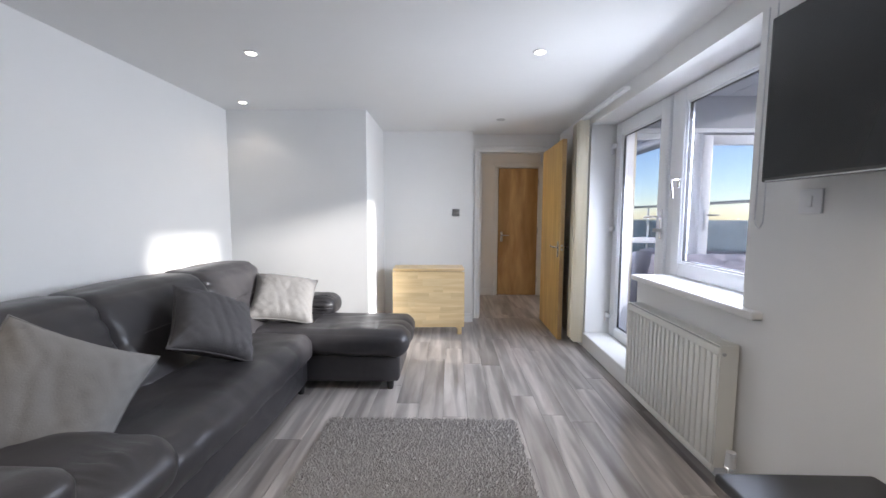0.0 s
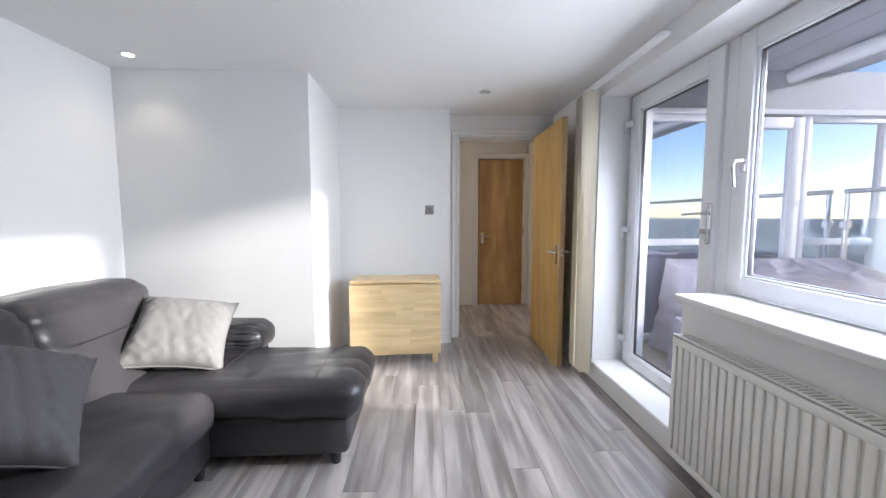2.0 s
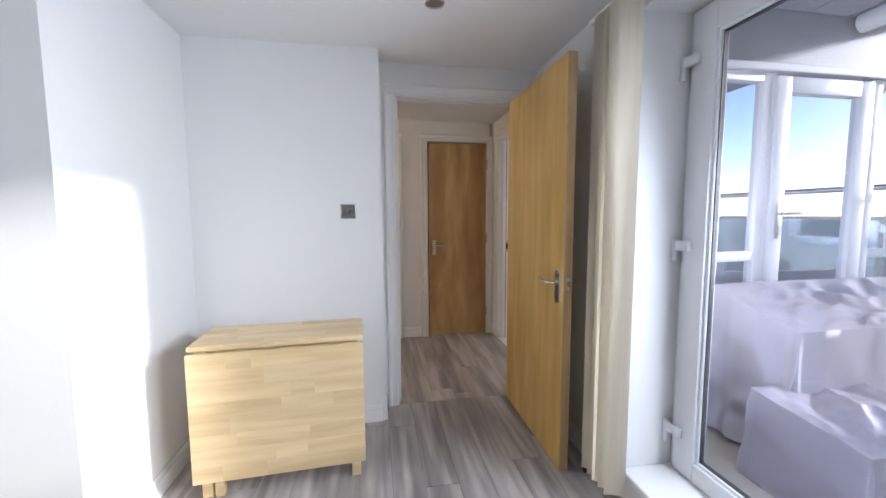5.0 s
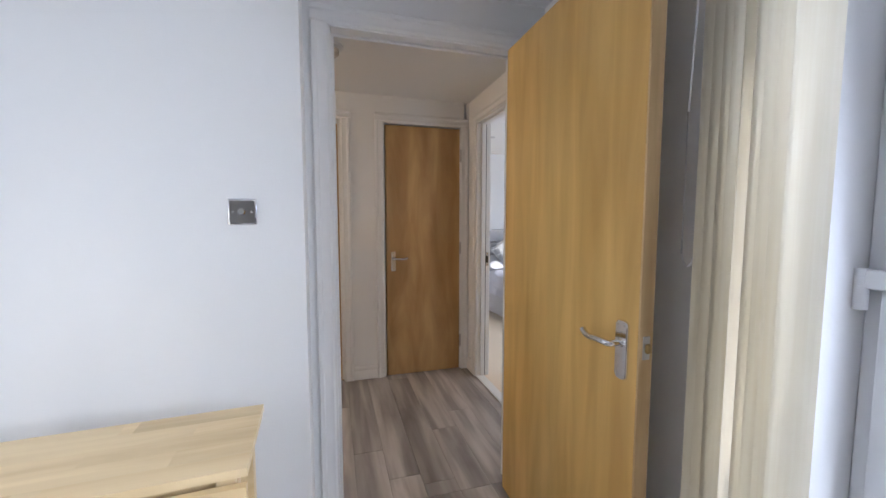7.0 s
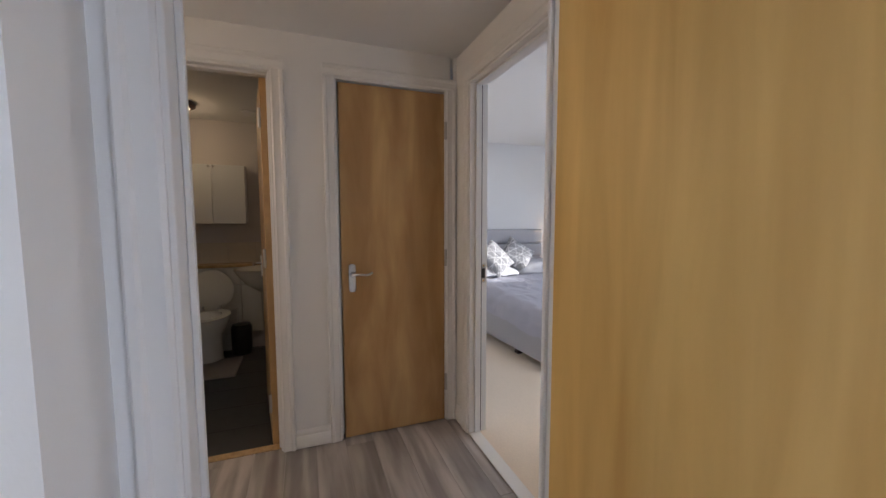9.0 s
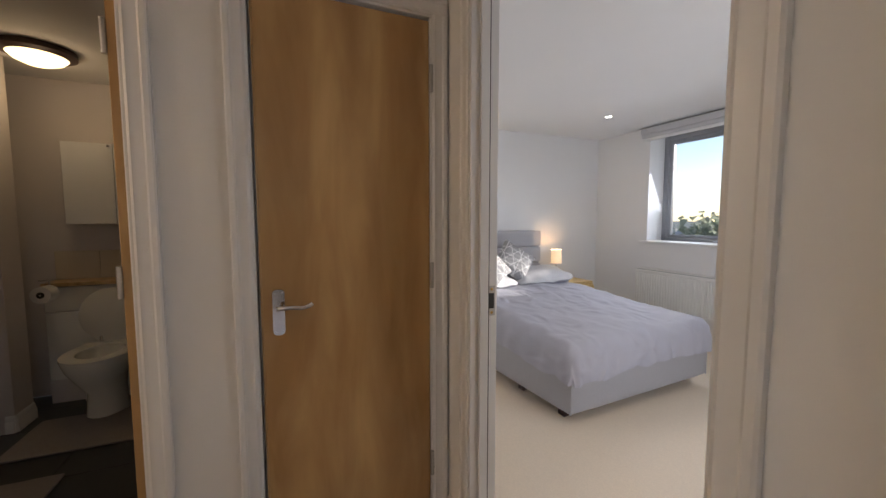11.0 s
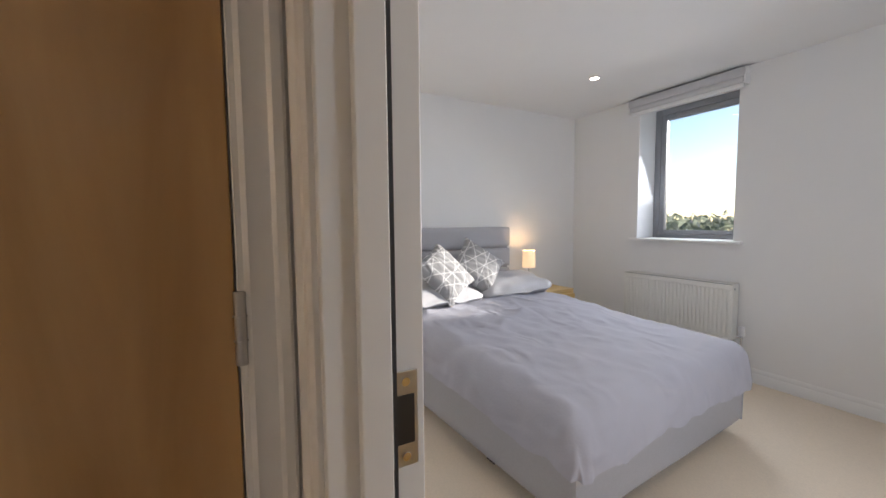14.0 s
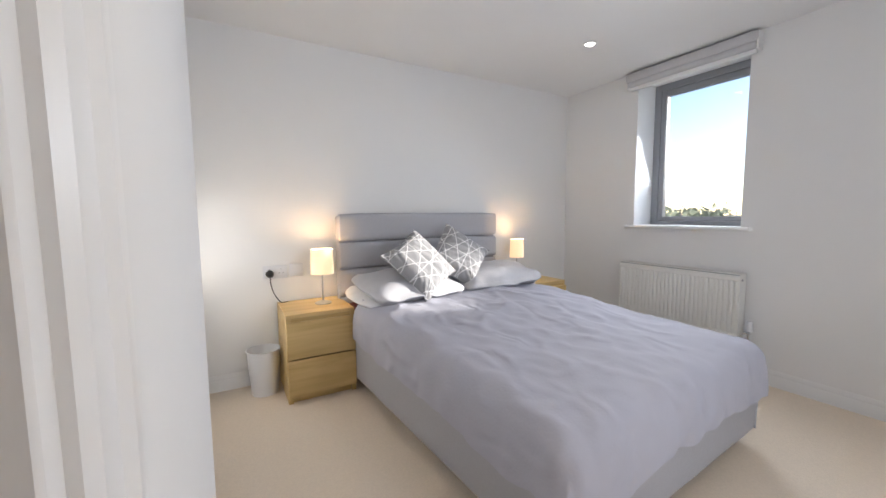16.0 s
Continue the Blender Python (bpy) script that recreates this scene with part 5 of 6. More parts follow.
fl = struct("floor_bathroom", B(BX0, BX1, BY0 - 0.09, BY1, -0.10, -0.010), M_DECK, "dark grouted bed under the bathroom tiles", "floor")
cachet = {}
y = BY0 - 0.08
while y < BY1 - 0.02:
    y1 = min(y + 0.30, BY1)
    x = BX0
    while x < BX1 - 0.02:
        x1 = min(x + 0.60, BX1)
        key = (round(x1 - x, 3), round(y1 - y, 3))
        if key not in cachet:
            me = smooth_mesh(B(0.002, key[0] - 0.002, 0.002, key[1] - 0.002, -0.010, 0.0, 0.0015), "tile", 20)
            me.materials.append(M_DARKTILE)
            cachet[key] = me
        t = new("tile", cachet[key])
        t.parent = fl
        t.location = (x, y, 0)
        x = x1
    y = y1
tw = tagged(new("tile_band"), "cream wall tiles over the toilet ledge", "tiles", kind="structure")
me = smooth_mesh(B(0.0015, 0.2485, -0.008, 0.0, 0.0015, 0.1985, 0.0015), "tile", 20)
me.materials.append(M_TILE)
for i in range(5):
    t = new("tile", me)
    t.parent = tw
    t.location = (-0.36 + i * 0.25, BY1, 0.826)
tb = tagged(new("tile_wall_bath"), "pale mauve wall tiles over the bath", "tiles", kind="structure")
me = smooth_mesh(B(0, 0.008, 0.0015, 0.2485, 0.0015, 0.1985, 0.0015), "tile", 20)
me.materials.append(M_BATHWALL)
for i in range(6):
    for j in range(8):
        t = new("tile", me)
        t.parent = tb
        t.location = (BX0, 6.12 + i * 0.25, 0.56 + j * 0.2)

bt = thing("bathtub", -0.78, 6.91, 0, "white bathtub with a panelled side", "bathtub")
part("panel", B(0.33, 0.36, -0.70, 0.70, 0.0, 0.52, 0.004), M_CERAMIC, bt)
bm = B(-0.375, 0.375, -0.705, 0.705, 0.50, 0.555, 0.015, 3)
part("rim", bm, M_CERAMIC, bt)
part("basin", soft_box(-0.30, 0.28, -0.62, 0.62, 0.12, 0.5555, 0.12, 0, 0, 8), M_CERAMIC, bt)
tp = part("tap", tube([(0.10, 0.66, 0.555), (0.10, 0.66, 0.62)] + [tuple(p) for p in arc((0.10, 0.66, 0.63), (0.10, 0.65, 0.66), (0.10, 0.58, 0.63))], 0.014), M_CHROME, bt, "chrome bath tap")
for x in (0.02, 0.18):
    part("tap_head", R((x, 0.66, 0.555), (x, 0.66, 0.62), 0.022, 0.026), M_CHROME, bt)
bs = thing("bath_screen", -0.46, 7.18, 0.56, "clear glass shower screen with chrome edges", "shower screen")
g = part("glass_panel", B(-0.003, 0.003, -0.40, 0.40, 0.01, 1.38), M_GLASS, bs)
g.visible_shadow = False
part("edge_profile", B(-0.012, 0.012, 0.395, 0.425, 0.0, 1.40, 0.004), M_STEEL, bs)
part("bottom_seal", B(-0.006, 0.006, -0.40, 0.395, 0.0, 0.011), M_STEEL, bs)
sh = thing("shower_riser", -0.73, 7.58, 1.20, "chrome shower riser rail with handset and hose", "shower")
part("rail", R((0, 0, 0.03), (0, 0, 0.88), 0.010), M_CHROME, sh)
part("handset", R((0.0, -0.03, 0.80), (0.0, -0.12, 0.83), 0.014, 0.042), M_CHROME, sh, "chrome shower handset")
part("hose", tube([(0.0, -0.02, 0.79)] + [tuple(p) for p in arc((0.02, -0.03, 0.70), (0.09, -0.03, 0.10), (0.05, -0.01, 0.06), 14)], 0.006, 8), M_STEEL, sh)
for z in (0.06, 0.84):
    part("bracket", R((0, 0.04, z), (0, -0.012, z), 0.014), M_CHROME, sh)
bar = thing("bar_valve", -0.73, 7.585, 1.235, "chrome bar shower valve over the bath", "shower valve")
part("bar", R((-0.13, 0, 0), (0.13, 0, 0), 0.018), M_CHROME, bar)
for x in (-0.135, 0.135):
    part("control_knob", R((x - 0.02, 0, 0), (x + 0.02, 0, 0), 0.024, seg=20), M_CHROME, bar)
for x in (-0.075, 0.075):
    part("mount", R((x, 0.035, 0), (x, 0.0, 0), 0.02), M_CHROME, bar)


def toilet():
    t = thing("toilet", 0.03, 7.984, 0, "white ceramic toilet with the lid raised", "toilet")
    bm = bmesh.new()
    prof = [(0.0, 0.105, 0.17), (0.05, 0.10, 0.16), (0.16, 0.095, 0.15), (0.26, 0.12, 0.20), (0.34, 0.165, 0.25), (0.39, 0.18, 0.265), (0.40, 0.178, 0.262)]
    rings = []
    for z, a, b in prof:
        cy = -0.30 if z > 0.2 else -0.24
        rings.append([bm.verts.new((a * math.cos(k * math.pi / 16), cy + b * math.sin(k * math.pi / 16) * 0.9, z)) for k in range(32)])
    for p, q in zip(rings, rings[1:]):
        for k in range(32):
            bm.faces.new((p[k], p[(k + 1) % 32], q[(k + 1) % 32], q[k]))
    bm.faces.new(rings[0][::-1])
    # bowl hollow
    inner = []
    for z, s in ((0.40, 0.72), (0.34, 0.62), (0.22, 0.35)):
        inner.append([bm.verts.new((0.178 * s * math.cos(k * math.pi / 16), -0.30 + 0.236 * s * math.sin(k * math.pi / 16), z)) for k in range(32)])
    prev = rings[-1]
    for q in inner:
        for k in range(32):
            bm.faces.new((prev[k], prev[(k + 1) % 32], q[(k + 1) % 32], q[k]))
        prev = q
    bm.faces.new(prev)
    part("bowl", bm, M_CERAMIC, t, angle=60)
    bm = bmesh.new()
    o = [[], [], [], []]
    for k in range(40):
        a = k * math.pi / 20
        for ring, (rx, ry, z) in zip(o, ((0.185, 0.245, 0.402), (0.185, 0.245, 0.420), (0.115, 0.165, 0.420), (0.115, 0.165, 0.402))):
            ring.append(bm.verts.new((rx * math.cos(a), -0.30 + ry * math.sin(a), z)))
    for p, q in zip(o, o[1:] + o[:1]):
        for k in range(40):
            bm.faces.new((p[k], p[(k + 1) % 40], q[(k + 1) % 40], q[k]))
    part("seat", bm, M_CERAMIC, t, angle=50)
    bm = lathe([(0.0001, 0), (0.175, 0.0), (0.185, 0.008), (0.175, 0.016), (0.0001, 0.018)], 40)
    for v in bm.verts:
        v.co = Vector((v.co.x, v.co.z * 1.0 - 0.085 + 0.10 * v.co.y * 0.35, 0.60 + v.co.y * 1.0))
    part("lid", bm, M_CERAMIC, t, "raised white lid", angle=50)
    for x in (-0.07, 0.07):
        part("lid_hinge", R((x, -0.085, 0.40), (x, -0.085, 0.46), 0.010), M_CHROME, t)
    part("backboard", B(-0.20, 0.20, -0.03, 0.0, 0.0, 0.40, 0.004), M_CERAMIC, t)


toilet()
cb = thing("bathroom_cabinet", 0.055, 8.17, 1.215, "white two-door wall cabinet over the toilet", "cabinet")
part("body", B(-0.275, 0.275, -0.15, 0.0, 0.0, 0.55, 0.002), M_UPVC, cb)
for s in (-1, 1):
    dd = part("door", B(min(s * 0.002, s * 0.275), max(s * 0.002, s * 0.275), -0.168, -0.151, 0.002, 0.548, 0.002), M_UPVC, cb)
    part("knob", R((s * 0.02, -0.168, 0.53), (s * 0.02, -0.185, 0.53), 0.008), M_CHROME, dd)
pb = thing("pedal_bin", 0.27, 7.86, 0, "small black pedal bin beside the toilet", "bin")
part("bin_body", lathe([(0.085, 0.0), (0.09, 0.24), (0.088, 0.245)], 28), M_BLACK, pb)
part("bin_lid", lathe([(0.09, 0.246), (0.075, 0.275), (0.0001, 0.285)], 28), M_BLACK, pb)
bn = thing("wash_basin", 0.50, 7.74, 0.62, "white ceramic wash basin on the side wall", "basin")
bm = lathe([(0.06, -0.02), (0.16, 0.05), (0.25, 0.17), (0.255, 0.19), (0.235, 0.19), (0.12, 0.09), (0.0001, 0.07)], 36)
part("bowl", bm, M_CERAMIC, bn, angle=60)
part("pedestal", R((0.05, 0, -0.62), (0.05, 0, 0.02), 0.07, 0.09, 24), M_CERAMIC, bn)
part("basin_tap", tube([(0.12, 0.14, 0.18), (0.12, 0.14, 0.25)] + [tuple(p) for p in arc((0.12, 0.14, 0.26), (0.12, 0.13, 0.29), (0.06, 0.06, 0.27))], 0.011), M_CHROME, bn)
tr = thing("toilet_roll", -0.30, 7.90, 0.80, "toilet roll on a chrome wall holder", "toilet roll")
part("holder", tube([(-0.055, 0.04, 0.05), (0.0, 0.04, 0.05), (0.0, 0.04, -0.03), (0.0, -0.075, -0.03)], 0.005, 8), M_CHROME, tr)
part("roll", R((0, -0.07, -0.03), (0, 0.03, -0.03), 0.052, seg=28), M_TRIM, tr)
part("core", R((0, -0.072, -0.03), (0, 0.032, -0.03), 0.02, seg=20), M_BLACK, tr)
tg = thing("towel_ring", 0.52, 8.165, 1.0, "chrome towel ring on the bathroom wall", "towel ring")
part("ring", tube([(0.075 * math.cos(a * math.pi / 12), -0.03, 0.075 * math.sin(a * math.pi / 12)) for a in range(25)], 0.006, 8), M_CHROME, tg)
part("rose", R((0, 0.0, 0.08), (0, -0.035, 0.08), 0.018), M_CHROME, tg)
for nm, lab, x0, x1, y0, y1 in (("toilet_mat", "grey contour mat round the toilet foot", -0.28, 0.30, 7.25, 7.70), ("bath_mat", "grey rectangular bath mat on dark tiles", -0.42, 0.10, 6.30, 7.02)):
    mt = thing(nm, (x0 + x1) / 2, (y0 + y1) / 2, 0.0, lab, "mat")
    part("mat_body", soft_box((x0 - x1) / 2, (x1 - x0) / 2, (y0 - y1) / 2, (y1 - y0) / 2, 0.0005, 0.018, 0.008, 0.001, 1, 8), M_MAT, mt)
dm = thing("ceiling_light", -0.12, 7.60, CH, "round flush ceiling light with a dark rim and glowing dome", "ceiling light")
part("rim", lathe([(0.10, 0.0), (0.165, 0.0), (0.165, -0.03), (0.135, -0.045), (0.12, -0.04)], 40), M_LEGDARK, dm, "dark bronze rim")
part("dome", lathe([(0.13, -0.04), (0.105, -0.065), (0.06, -0.085), (0.0001, -0.092)], 40), glow("warm_glass_dome", (1.0, 0.80, 0.42), 1.6), dm, "glowing opal glass dome")
point("ceiling_light_lamp", (-0.12, 7.60, CH - 0.16), 1.0, (1.0, 0.70, 0.40), 0.08)
ex = thing("extractor_vent", 0.45, 7.75, CH, "white extractor vent on the bathroom ceiling", "vent")
part("grille", B(-0.08, 0.08, -0.08, 0.08, -0.02, 0.0, 0.006, 2), M_UPVC, ex)


# ---- balcony ----
DZ = 0.08
struct("balcony_floor", B(1.96, 4.22, -2.3, 4.30, DZ - 0.2, DZ - 0.012), M_PAVE, "pale paved balcony floor", "floor")
deck = thing("deck_mat", 3.3, 3.1, DZ - 0.012, "dark ribbed decking boards on the balcony", "decking")
for i in range(16):
    part("board", B(-0.72, 0.85, -0.98 + i * 0.135, -0.98 + i * 0.135 + 0.125, 0.0, 0.022, 0.004), M_DECK, deck)
so = struct("ceiling_balcony", B(1.96, 4.15, -2.3, 4.42, 2.52, 2.62), M_SOFFIT, "grey panelled balcony soffit", "ceiling")
for i in range(7):
    part("soffit_board", B(1.97 + i * 0.306, 1.97 + i * 0.306 + 0.298, -2.28, 4.29, 2.508, 2.52, 0.003), M_SOFFIT, so)
bmw = thing("ceiling_beam", 3.55, 1.0, 2.45, "round white beam under the balcony soffit", "beam")
part("tube", R((0, -3.2, 0), (0, 3.24, 0), 0.06, seg=24), M_UPVC, bmw)
for y in (-2.0, 0.5, 2.8):
    part("bracket", B(-0.02, 0.02, y - 0.02, y + 0.02, 0.05, 0.058), M_UPVC, bmw)
struct("wall_above_glazing", B(1.96, 4.60, 4.30, 4.42, 2.16, 2.52), M_SOFFIT, "grey cladding over the balcony glazing", "wall")
struct("wall_outer_head", B(1.96, 1.98, -2.3, 4.30, 2.10, 2.52), M_SOFFIT, "grey cladding over the balcony doors", "wall")
pier = struct("wall_balcony_pier", B(1.96, 2.20, 4.12, 4.30, DZ - 0.1, 2.52), M_RENDER, "cream rendered pier beside the balcony glazing", "wall")


def coated_glass():
    m = bpy.data.materials.new("solar_control_glass")
    m.use_nodes = True
    b = m.node_tree.nodes["Principled BSDF"]
    b.inputs["Base Color"].default_value = (0.72, 0.77, 0.84, 1)
    b.inputs["Metallic"].default_value = 1.0
    b.inputs["Roughness"].default_value = 0.015
    return m


M_COATED = coated_glass()


def glazed_y(parent, x0, x1, z0, z1, y, w, depth, transom=None):
    """Framed reflective pane in a plane of constant y, seen from -y."""
    for a in ((x0, x0 + w, z0, z1), (x1 - w, x1, z0, z1), (x0 + w, x1 - w, z1 - w, z1), (x0 + w, x1 - w, z0, z0 + w)):
        part("frame_bar", B(a[0], a[1], y, y + depth, a[2], a[3], 0.006, 2), M_UPVC, parent)
    if transom:
        part("transom", B(x0 + w, x1 - w, y + 0.004, y + depth - 0.004, transom - w / 2, transom + w / 2, 0.005, 2), M_UPVC, parent)
    part("pane", B(x0 + w, x1 - w, y + depth * 0.5, y + depth * 0.5 + 0.006, z0 + w, z1 - w), M_COATED, parent, "reflective glass pane")


gz = tagged(new("window_3"), "white framed balcony glazing with reflective panes", "window", kind="structure")
glazed_y(gz, 2.20, 2.92, DZ, 2.12, 4.25, 0.06, 0.06, 0.99)
glazed_y(gz, 3.72, 4.52, DZ, 2.12, 4.25, 0.06, 0.06, 0.99)
part("head_rail", B(1.97, 4.58, 4.22, 4.33, 2.12, 2.165, 0.005), M_UPVC, gz)


def balcony_door(x0, x1, hand):
    d = tagged(new("door_6" if hand < 0 else "door_7"), "closed white plastic glazed balcony door", "door", kind="structure")
    part("outer_frame", B(x0, x0 + 0.03, 4.25, 4.31, DZ, 2.12, 0.003), M_UPVC, d)
    part("outer_frame", B(x1 - 0.03, x1, 4.25, 4.31, DZ, 2.12, 0.003), M_UPVC, d)
    glazed_y(d, x0 + 0.03, x1 - 0.03, DZ + 0.02, 2.10, 4.235, 0.10, 0.06)
    hx = x0 + 0.08
    pl = part("backplate", B(hx - 0.016, hx + 0.016, 4.226, 4.235, 1.10, 1.32, 0.006, 2), M_STEEL, d, "silver handle plate")
    part("lever", tube([(hx, 4.23, 1.26), (hx, 4.185, 1.26), (hx + 0.02, 4.18, 1.26), (hx + 0.12, 4.185, 1.262)], 0.009), M_CHROME, pl)


balcony_door(2.92, 3.72, -1)


def balustrade():
    b = thing("balustrade", 4.12, 1.0, DZ - 0.012, "glass balcony balustrade with a steel handrail", "balustrade")
    part("handrail", R((0, -3.3, 1.38), (0, 3.22, 1.38), 0.022), M_STEEL, b)
    for i in range(5):
        y = -3.2 + i * 1.6
        pp = part("post", R((0, y, 0.0), (0, y, 1.36), 0.02), M_STEEL, b)
        part("clamp", B(-0.03, 0.03, y - 0.03, y + 0.03, 1.05, 1.11, 0.004), M_STEEL, pp)
        if i < 4:
            g = part("glass_panel", B(-0.005, 0.005, y + 0.05, y + 1.55, 0.08, 1.14), M_TINTED, b, "tinted glass panel")
            g.visible_shadow = False
            part("bottom_rail", B(-0.02, 0.02, y + 0.02, y + 1.58, 0.03, 0.075, 0.004), M_STEEL, b)
    return b


M_TINTED = clear_glass("tinted_glass", (0.80, 0.87, 0.92), 0.10)
balustrade()


def draped(w, d, h0, h1, seed, n=96, m=80):
    """Loose cover over a block: back height h1, front height h0, sagging top, pleated skirts."""
    bm = bmesh.new()
    def P(u, v):
        # u, v over a square; outside the unit square the cloth hangs
        cu, cv = max(-1, min(1, u)), max(-1, min(1, v))
        x, y = cu * w / 2, cv * d / 2
        z = h0 + (h1 - h0) * (cv + 1) / 2
        q = Vector((x * 3.1 + seed, y * 3.3, seed * 1.7))
        inner = 0.12 + 0.88 * (1 - cu ** 6) * (1 - cv ** 6)
        relief = -0.035 + 0.03 * noise.noise(q) + 0.02 * abs(noise.noise(q * 2.2)) + 0.008 * noise.noise(q * 5)
        relief += 0.034 * (1 - abs(noise.noise(Vector((x * 2.6 + y * 1.5 + seed, y * 3.0 - x, seed))))) ** 6
        relief += 0.022 * (1 - abs(noise.noise(Vector((x * 4.6 - y * 4.0, y * 3.6 + seed, seed * 2.0))))) ** 7
        z += inner * relief
        hang = max(abs(u), abs(v)) - 1
        if hang > 0:
            k = min(1.0, hang / 0.6)
            z = z * (1 - k)
            fold = 0.045 * (1 - abs(noise.noise(Vector((x * 3.5 + y * 3.5 + seed, z * 3.4 + x, seed))))) ** 3 + 0.03 * noise.noise(Vector((x * 7 + y * 7 + seed, z * 5, seed))) + 0.012 * noise.noise(Vector((x * 15, y * 15, z * 3)))
            swag = 0.05 * (1 - abs(noise.noise(Vector((x * 1.3 + y * 1.3, z * 6.5 + x * 1.7 - y, seed + 4.0))))) ** 4
            flare = 1 + 0.05 * k + (fold * 1.7 + swag) * k
            if abs(u) > abs(v):
                x *= flare
                y *= 1 + 0.02 * k
            else:
                y *= flare
                x *= 1 + 0.02 * k
        return bm.verts.new((x, y, max(0.004, z)))
    lim = 1.6
    us = [-lim + 2 * lim * i / n for i in range(n + 1)]
    vs = [-lim + 2 * lim * j / m for j in range(m + 1)]
    g = [[P(u, v) for v in vs] for u in us]
    for i in range(n):
        for j in range(m):
            bm.faces.new((g[i][j], g[i + 1][j], g[i + 1][j + 1], g[i][j + 1]))
    bmesh.ops.recalc_face_normals(bm, faces=bm.faces[:])
    return bm


for nm, lab, x, y, w, d, h0, h1, sd in (("covered_sofa", "garden sofa under a creased lilac-grey rain cover", 3.20, 3.86, 1.60, 0.50, 0.63, 0.765, 3),
                                        ("covered_stool", "garden stool under a creased silver-grey rain cover", 2.47, 3.42, 0.58, 0.44, 0.35, 0.40, 8),
                                        ("covered_bench", "garden bench under a creased lilac-grey rain cover", 3.72, 2.55, 0.50, 1.0, 0.62, 0.68, 13)):
    c = thing(nm, x, y, DZ + 0.012 if nm != "covered_stool" else DZ - 0.011, lab, "furniture cover")
    part("rain_cover", draped(w, d, h0, h1, sd), M_COVER, c, angle=70)

# ---- far ground, houses, trees ----
GZ = -13.0
struct("ground", B(-2500, 2500, -2500, 2500, GZ - 1, GZ), mat("far_fields", (0.10, 0.13, 0.12), 0.95, grain=0.5, scale=0.02, stain=0.2), "open ground reaching to the horizon", "ground")
struct("building_wall_below", B(-1.8, 5.1, -2.2, 8.4, GZ, -0.25), M_RENDER, "cream rendered lower storeys of this building", "building")
# roof and leaf colours are paled to stand in for distance haze
M_ROOF = mat("hazed_slate_roof", (0.38, 0.37, 0.40), 0.7, grain=0.3, scale=3)
M_BRICK = mat("pale_house_wall", (0.42, 0.38, 0.34), 0.8, grain=0.2, scale=2)
M_LEAF = mat("hazed_foliage", (0.12, 0.13, 0.08), 0.7, grain=0.5, scale=4, stain=0.3)
let_light_through(M_LEAF, 0.5, (0.42, 0.46, 0.34))
M_BARK = mat("bark", (0.12, 0.09, 0.07), 0.9, grain=0.4, scale=6)


def house(x, y, w, d, h, rz, tint):
    o = thing("house", x, y, GZ, "distant pitched-roof house seen over the trees", "house", "distant houses", rz)
    wl = part("wall", B(-w / 2, w / 2, -d / 2, d / 2, 0, h), M_BRICK, o)
    bm = bmesh.new()
    e, r = 0.4, h + d * 0.38
    v = [bm.verts.new(p) for p in ((-w / 2 - e, -d / 2 - e, h - 0.1), (w / 2 + e, -d / 2 - e, h - 0.1), (w / 2 + e, d / 2 + e, h - 0.1), (-w / 2 - e, d / 2 + e, h - 0.1), (-w / 2 - e, 0, r), (w / 2 + e, 0, r))]
    for f in ((0, 1, 5, 4), (2, 3, 4, 5), (1, 2, 5), (3, 0, 4), (3, 2, 1, 0)):
        bm.faces.new([v[i] for i in f])
    rf = part("roof", bm, M_ROOF, o, angle=10)
    part("chimney", B(w * 0.3, w * 0.3 + 0.8, -0.4, 0.4, r - 0.8, r + 1.2), M_BRICK, rf)
    for s in (-1, 1):
        for k in range(3):
            for z in (1.2, 4.0):
                if z + 1.3 < h:
                    part("window", B(-w / 2 + w * (k + 0.5) / 3 - 0.6, -w / 2 + w * (k + 0.5) / 3 + 0.6, s * d / 2 - 0.05, s * d / 2 + 0.05, z, z + 1.3), M_SCREEN, o)


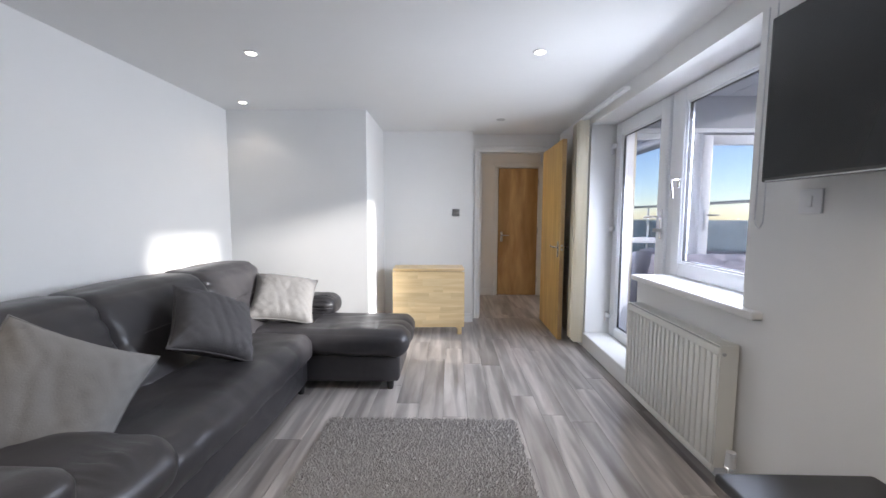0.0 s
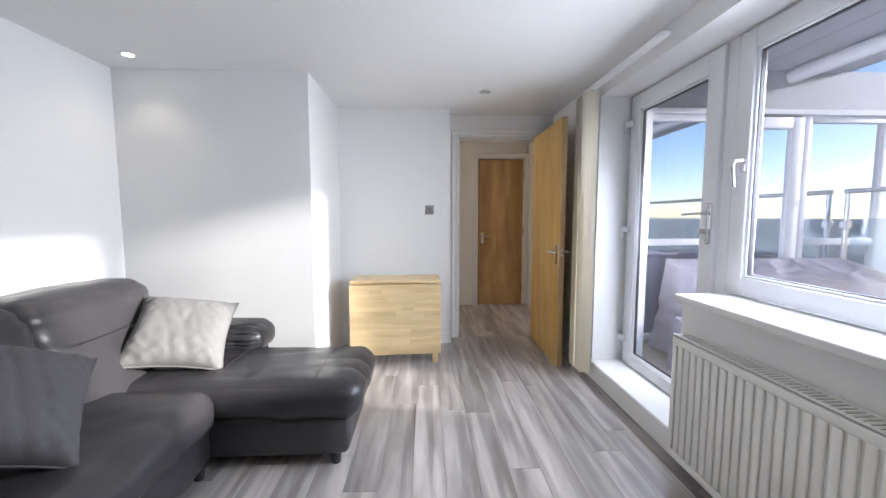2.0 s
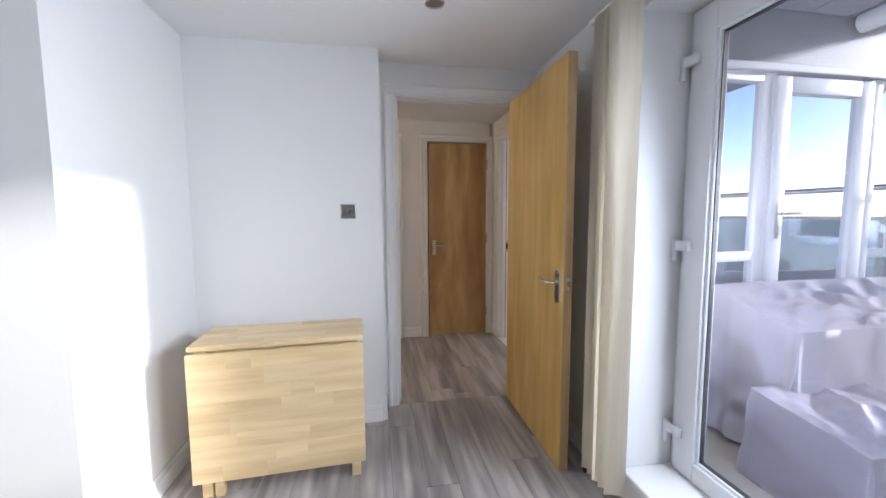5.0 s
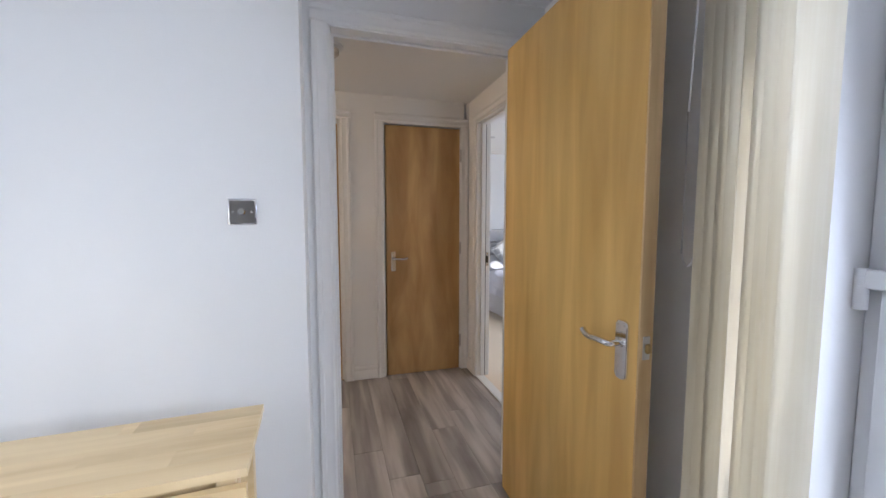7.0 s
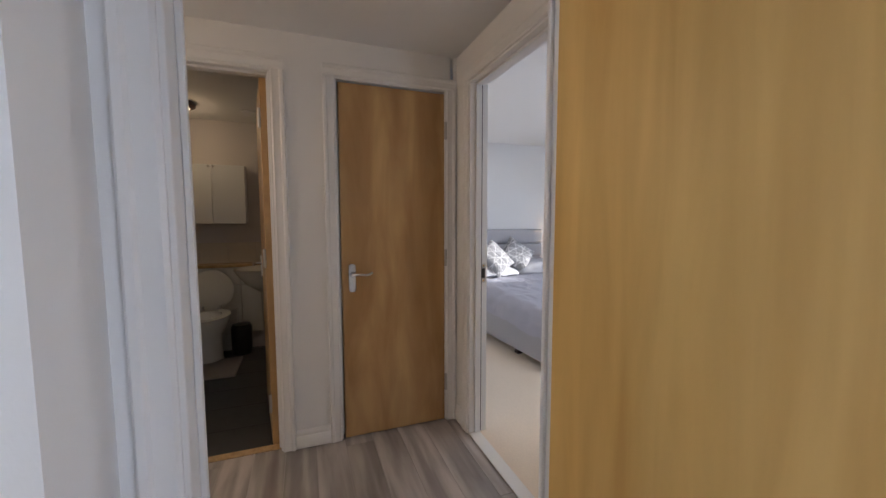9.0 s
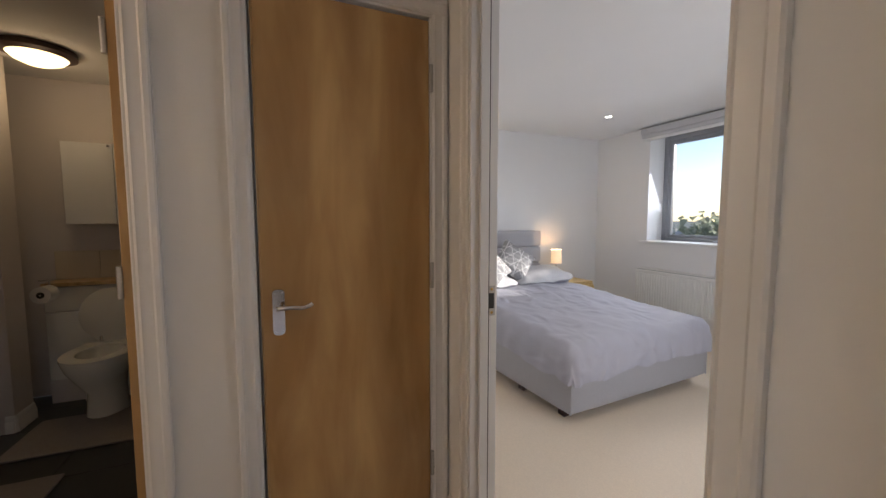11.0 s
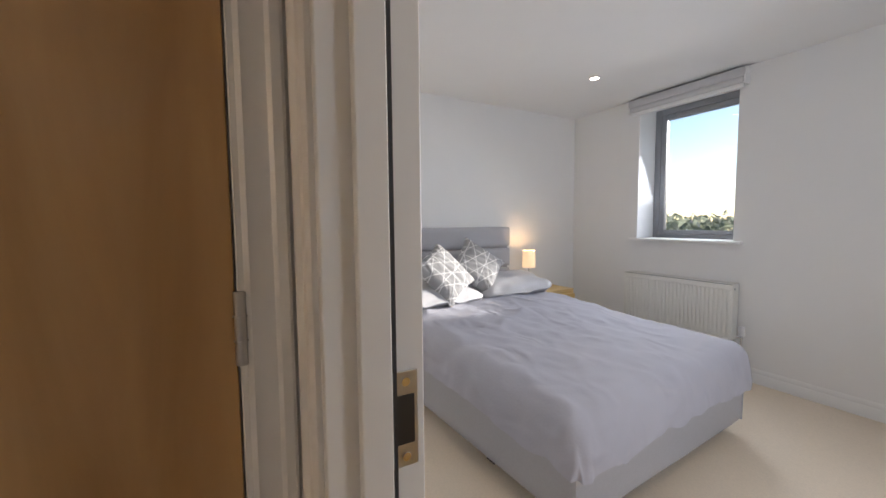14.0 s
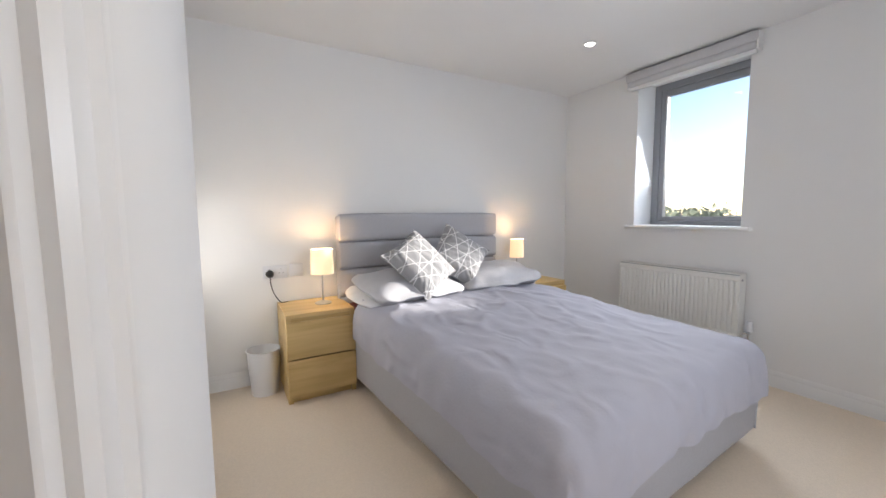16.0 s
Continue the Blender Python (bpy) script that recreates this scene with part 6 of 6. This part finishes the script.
def tree(x, y, h, seed):
    o = thing("tree", x, y, GZ, "distant leafy tree among the houses", "tree", "distant trees")
    rnd = random.Random(seed)
    bm = R((0, 0, 0), (0, 0, h * 0.6), h * 0.035, h * 0.012, 8)
    for k in range(6):
        a = rnd.uniform(0, 6.28)
        z = h * rnd.uniform(0.3, 0.55)
        rod(bm, (0, 0, z), (math.cos(a) * h * 0.22, math.sin(a) * h * 0.22, z + h * 0.22), h * 0.014, h * 0.004, 6)
    part("trunk", bm, M_BARK, o)
    vs, fs = [], []
    for k in range(900):
        a, u = rnd.uniform(0, 6.28), rnd.uniform(-1, 1)
        rr = (rnd.random() ** 0.4) * (0.8 + 0.35 * noise.noise(Vector((math.cos(a) * 2, math.sin(a) * 2 + seed, u * 2))))
        c = Vector((math.cos(a) * math.sqrt(1 - u * u) * h * 0.34 * rr, math.sin(a) * math.sqrt(1 - u * u) * h * 0.34 * rr, h * 0.66 + u * h * 0.33 * rr))
        s = h * 0.035 * rnd.uniform(0.6, 1.3)
        p = [c + Vector((rnd.uniform(-1, 1), rnd.uniform(-1, 1), rnd.uniform(-1, 1))) * s for _ in range(4)]
        i = len(vs)
        vs += p
        fs += [(i, i + 1, i + 2), (i, i + 2, i + 3)]
    me = bpy.data.meshes.new("crown")
    me.from_pydata([tuple(v) for v in vs], [], fs)
    me.materials.append(M_LEAF)
    c = new("crown", me)
    c.parent = o


rnd = random.Random(21)
for i in range(16):
    ang = radians(62 - i * 5.2 + rnd.uniform(-2, 2))
    dist = rnd.uniform(85, 170)
    house(4 + dist * math.cos(ang), 6 + dist * math.sin(ang), rnd.uniform(9, 14), rnd.uniform(7, 9), rnd.uniform(5.5, 8.5), rnd.uniform(0, 180), 0)
for i in range(26):
    ang = radians(66 - i * 3.4 + rnd.uniform(-2, 2))
    dist = rnd.uniform(60, 190)
    tree(4 + dist * math.cos(ang), 6 + dist * math.sin(ang), rnd.uniform(7, 11.5), 40 + i)
for x, y, h, sd in ((47, 33, 15.7, 201), (52, 29.5, 15.9, 202), (56, 36.5, 16.2, 203), (60, 33, 15.8, 204)):
    tree(x, y, h, sd)
for x, y, h, rz in ((75, 40, 9.4, 20), (84, 47, 9.9, 70), (92, 43, 9.6, 120), (80, 53, 9.2, 35)):
    house(x, y, 11, 8, h, rz, 0)
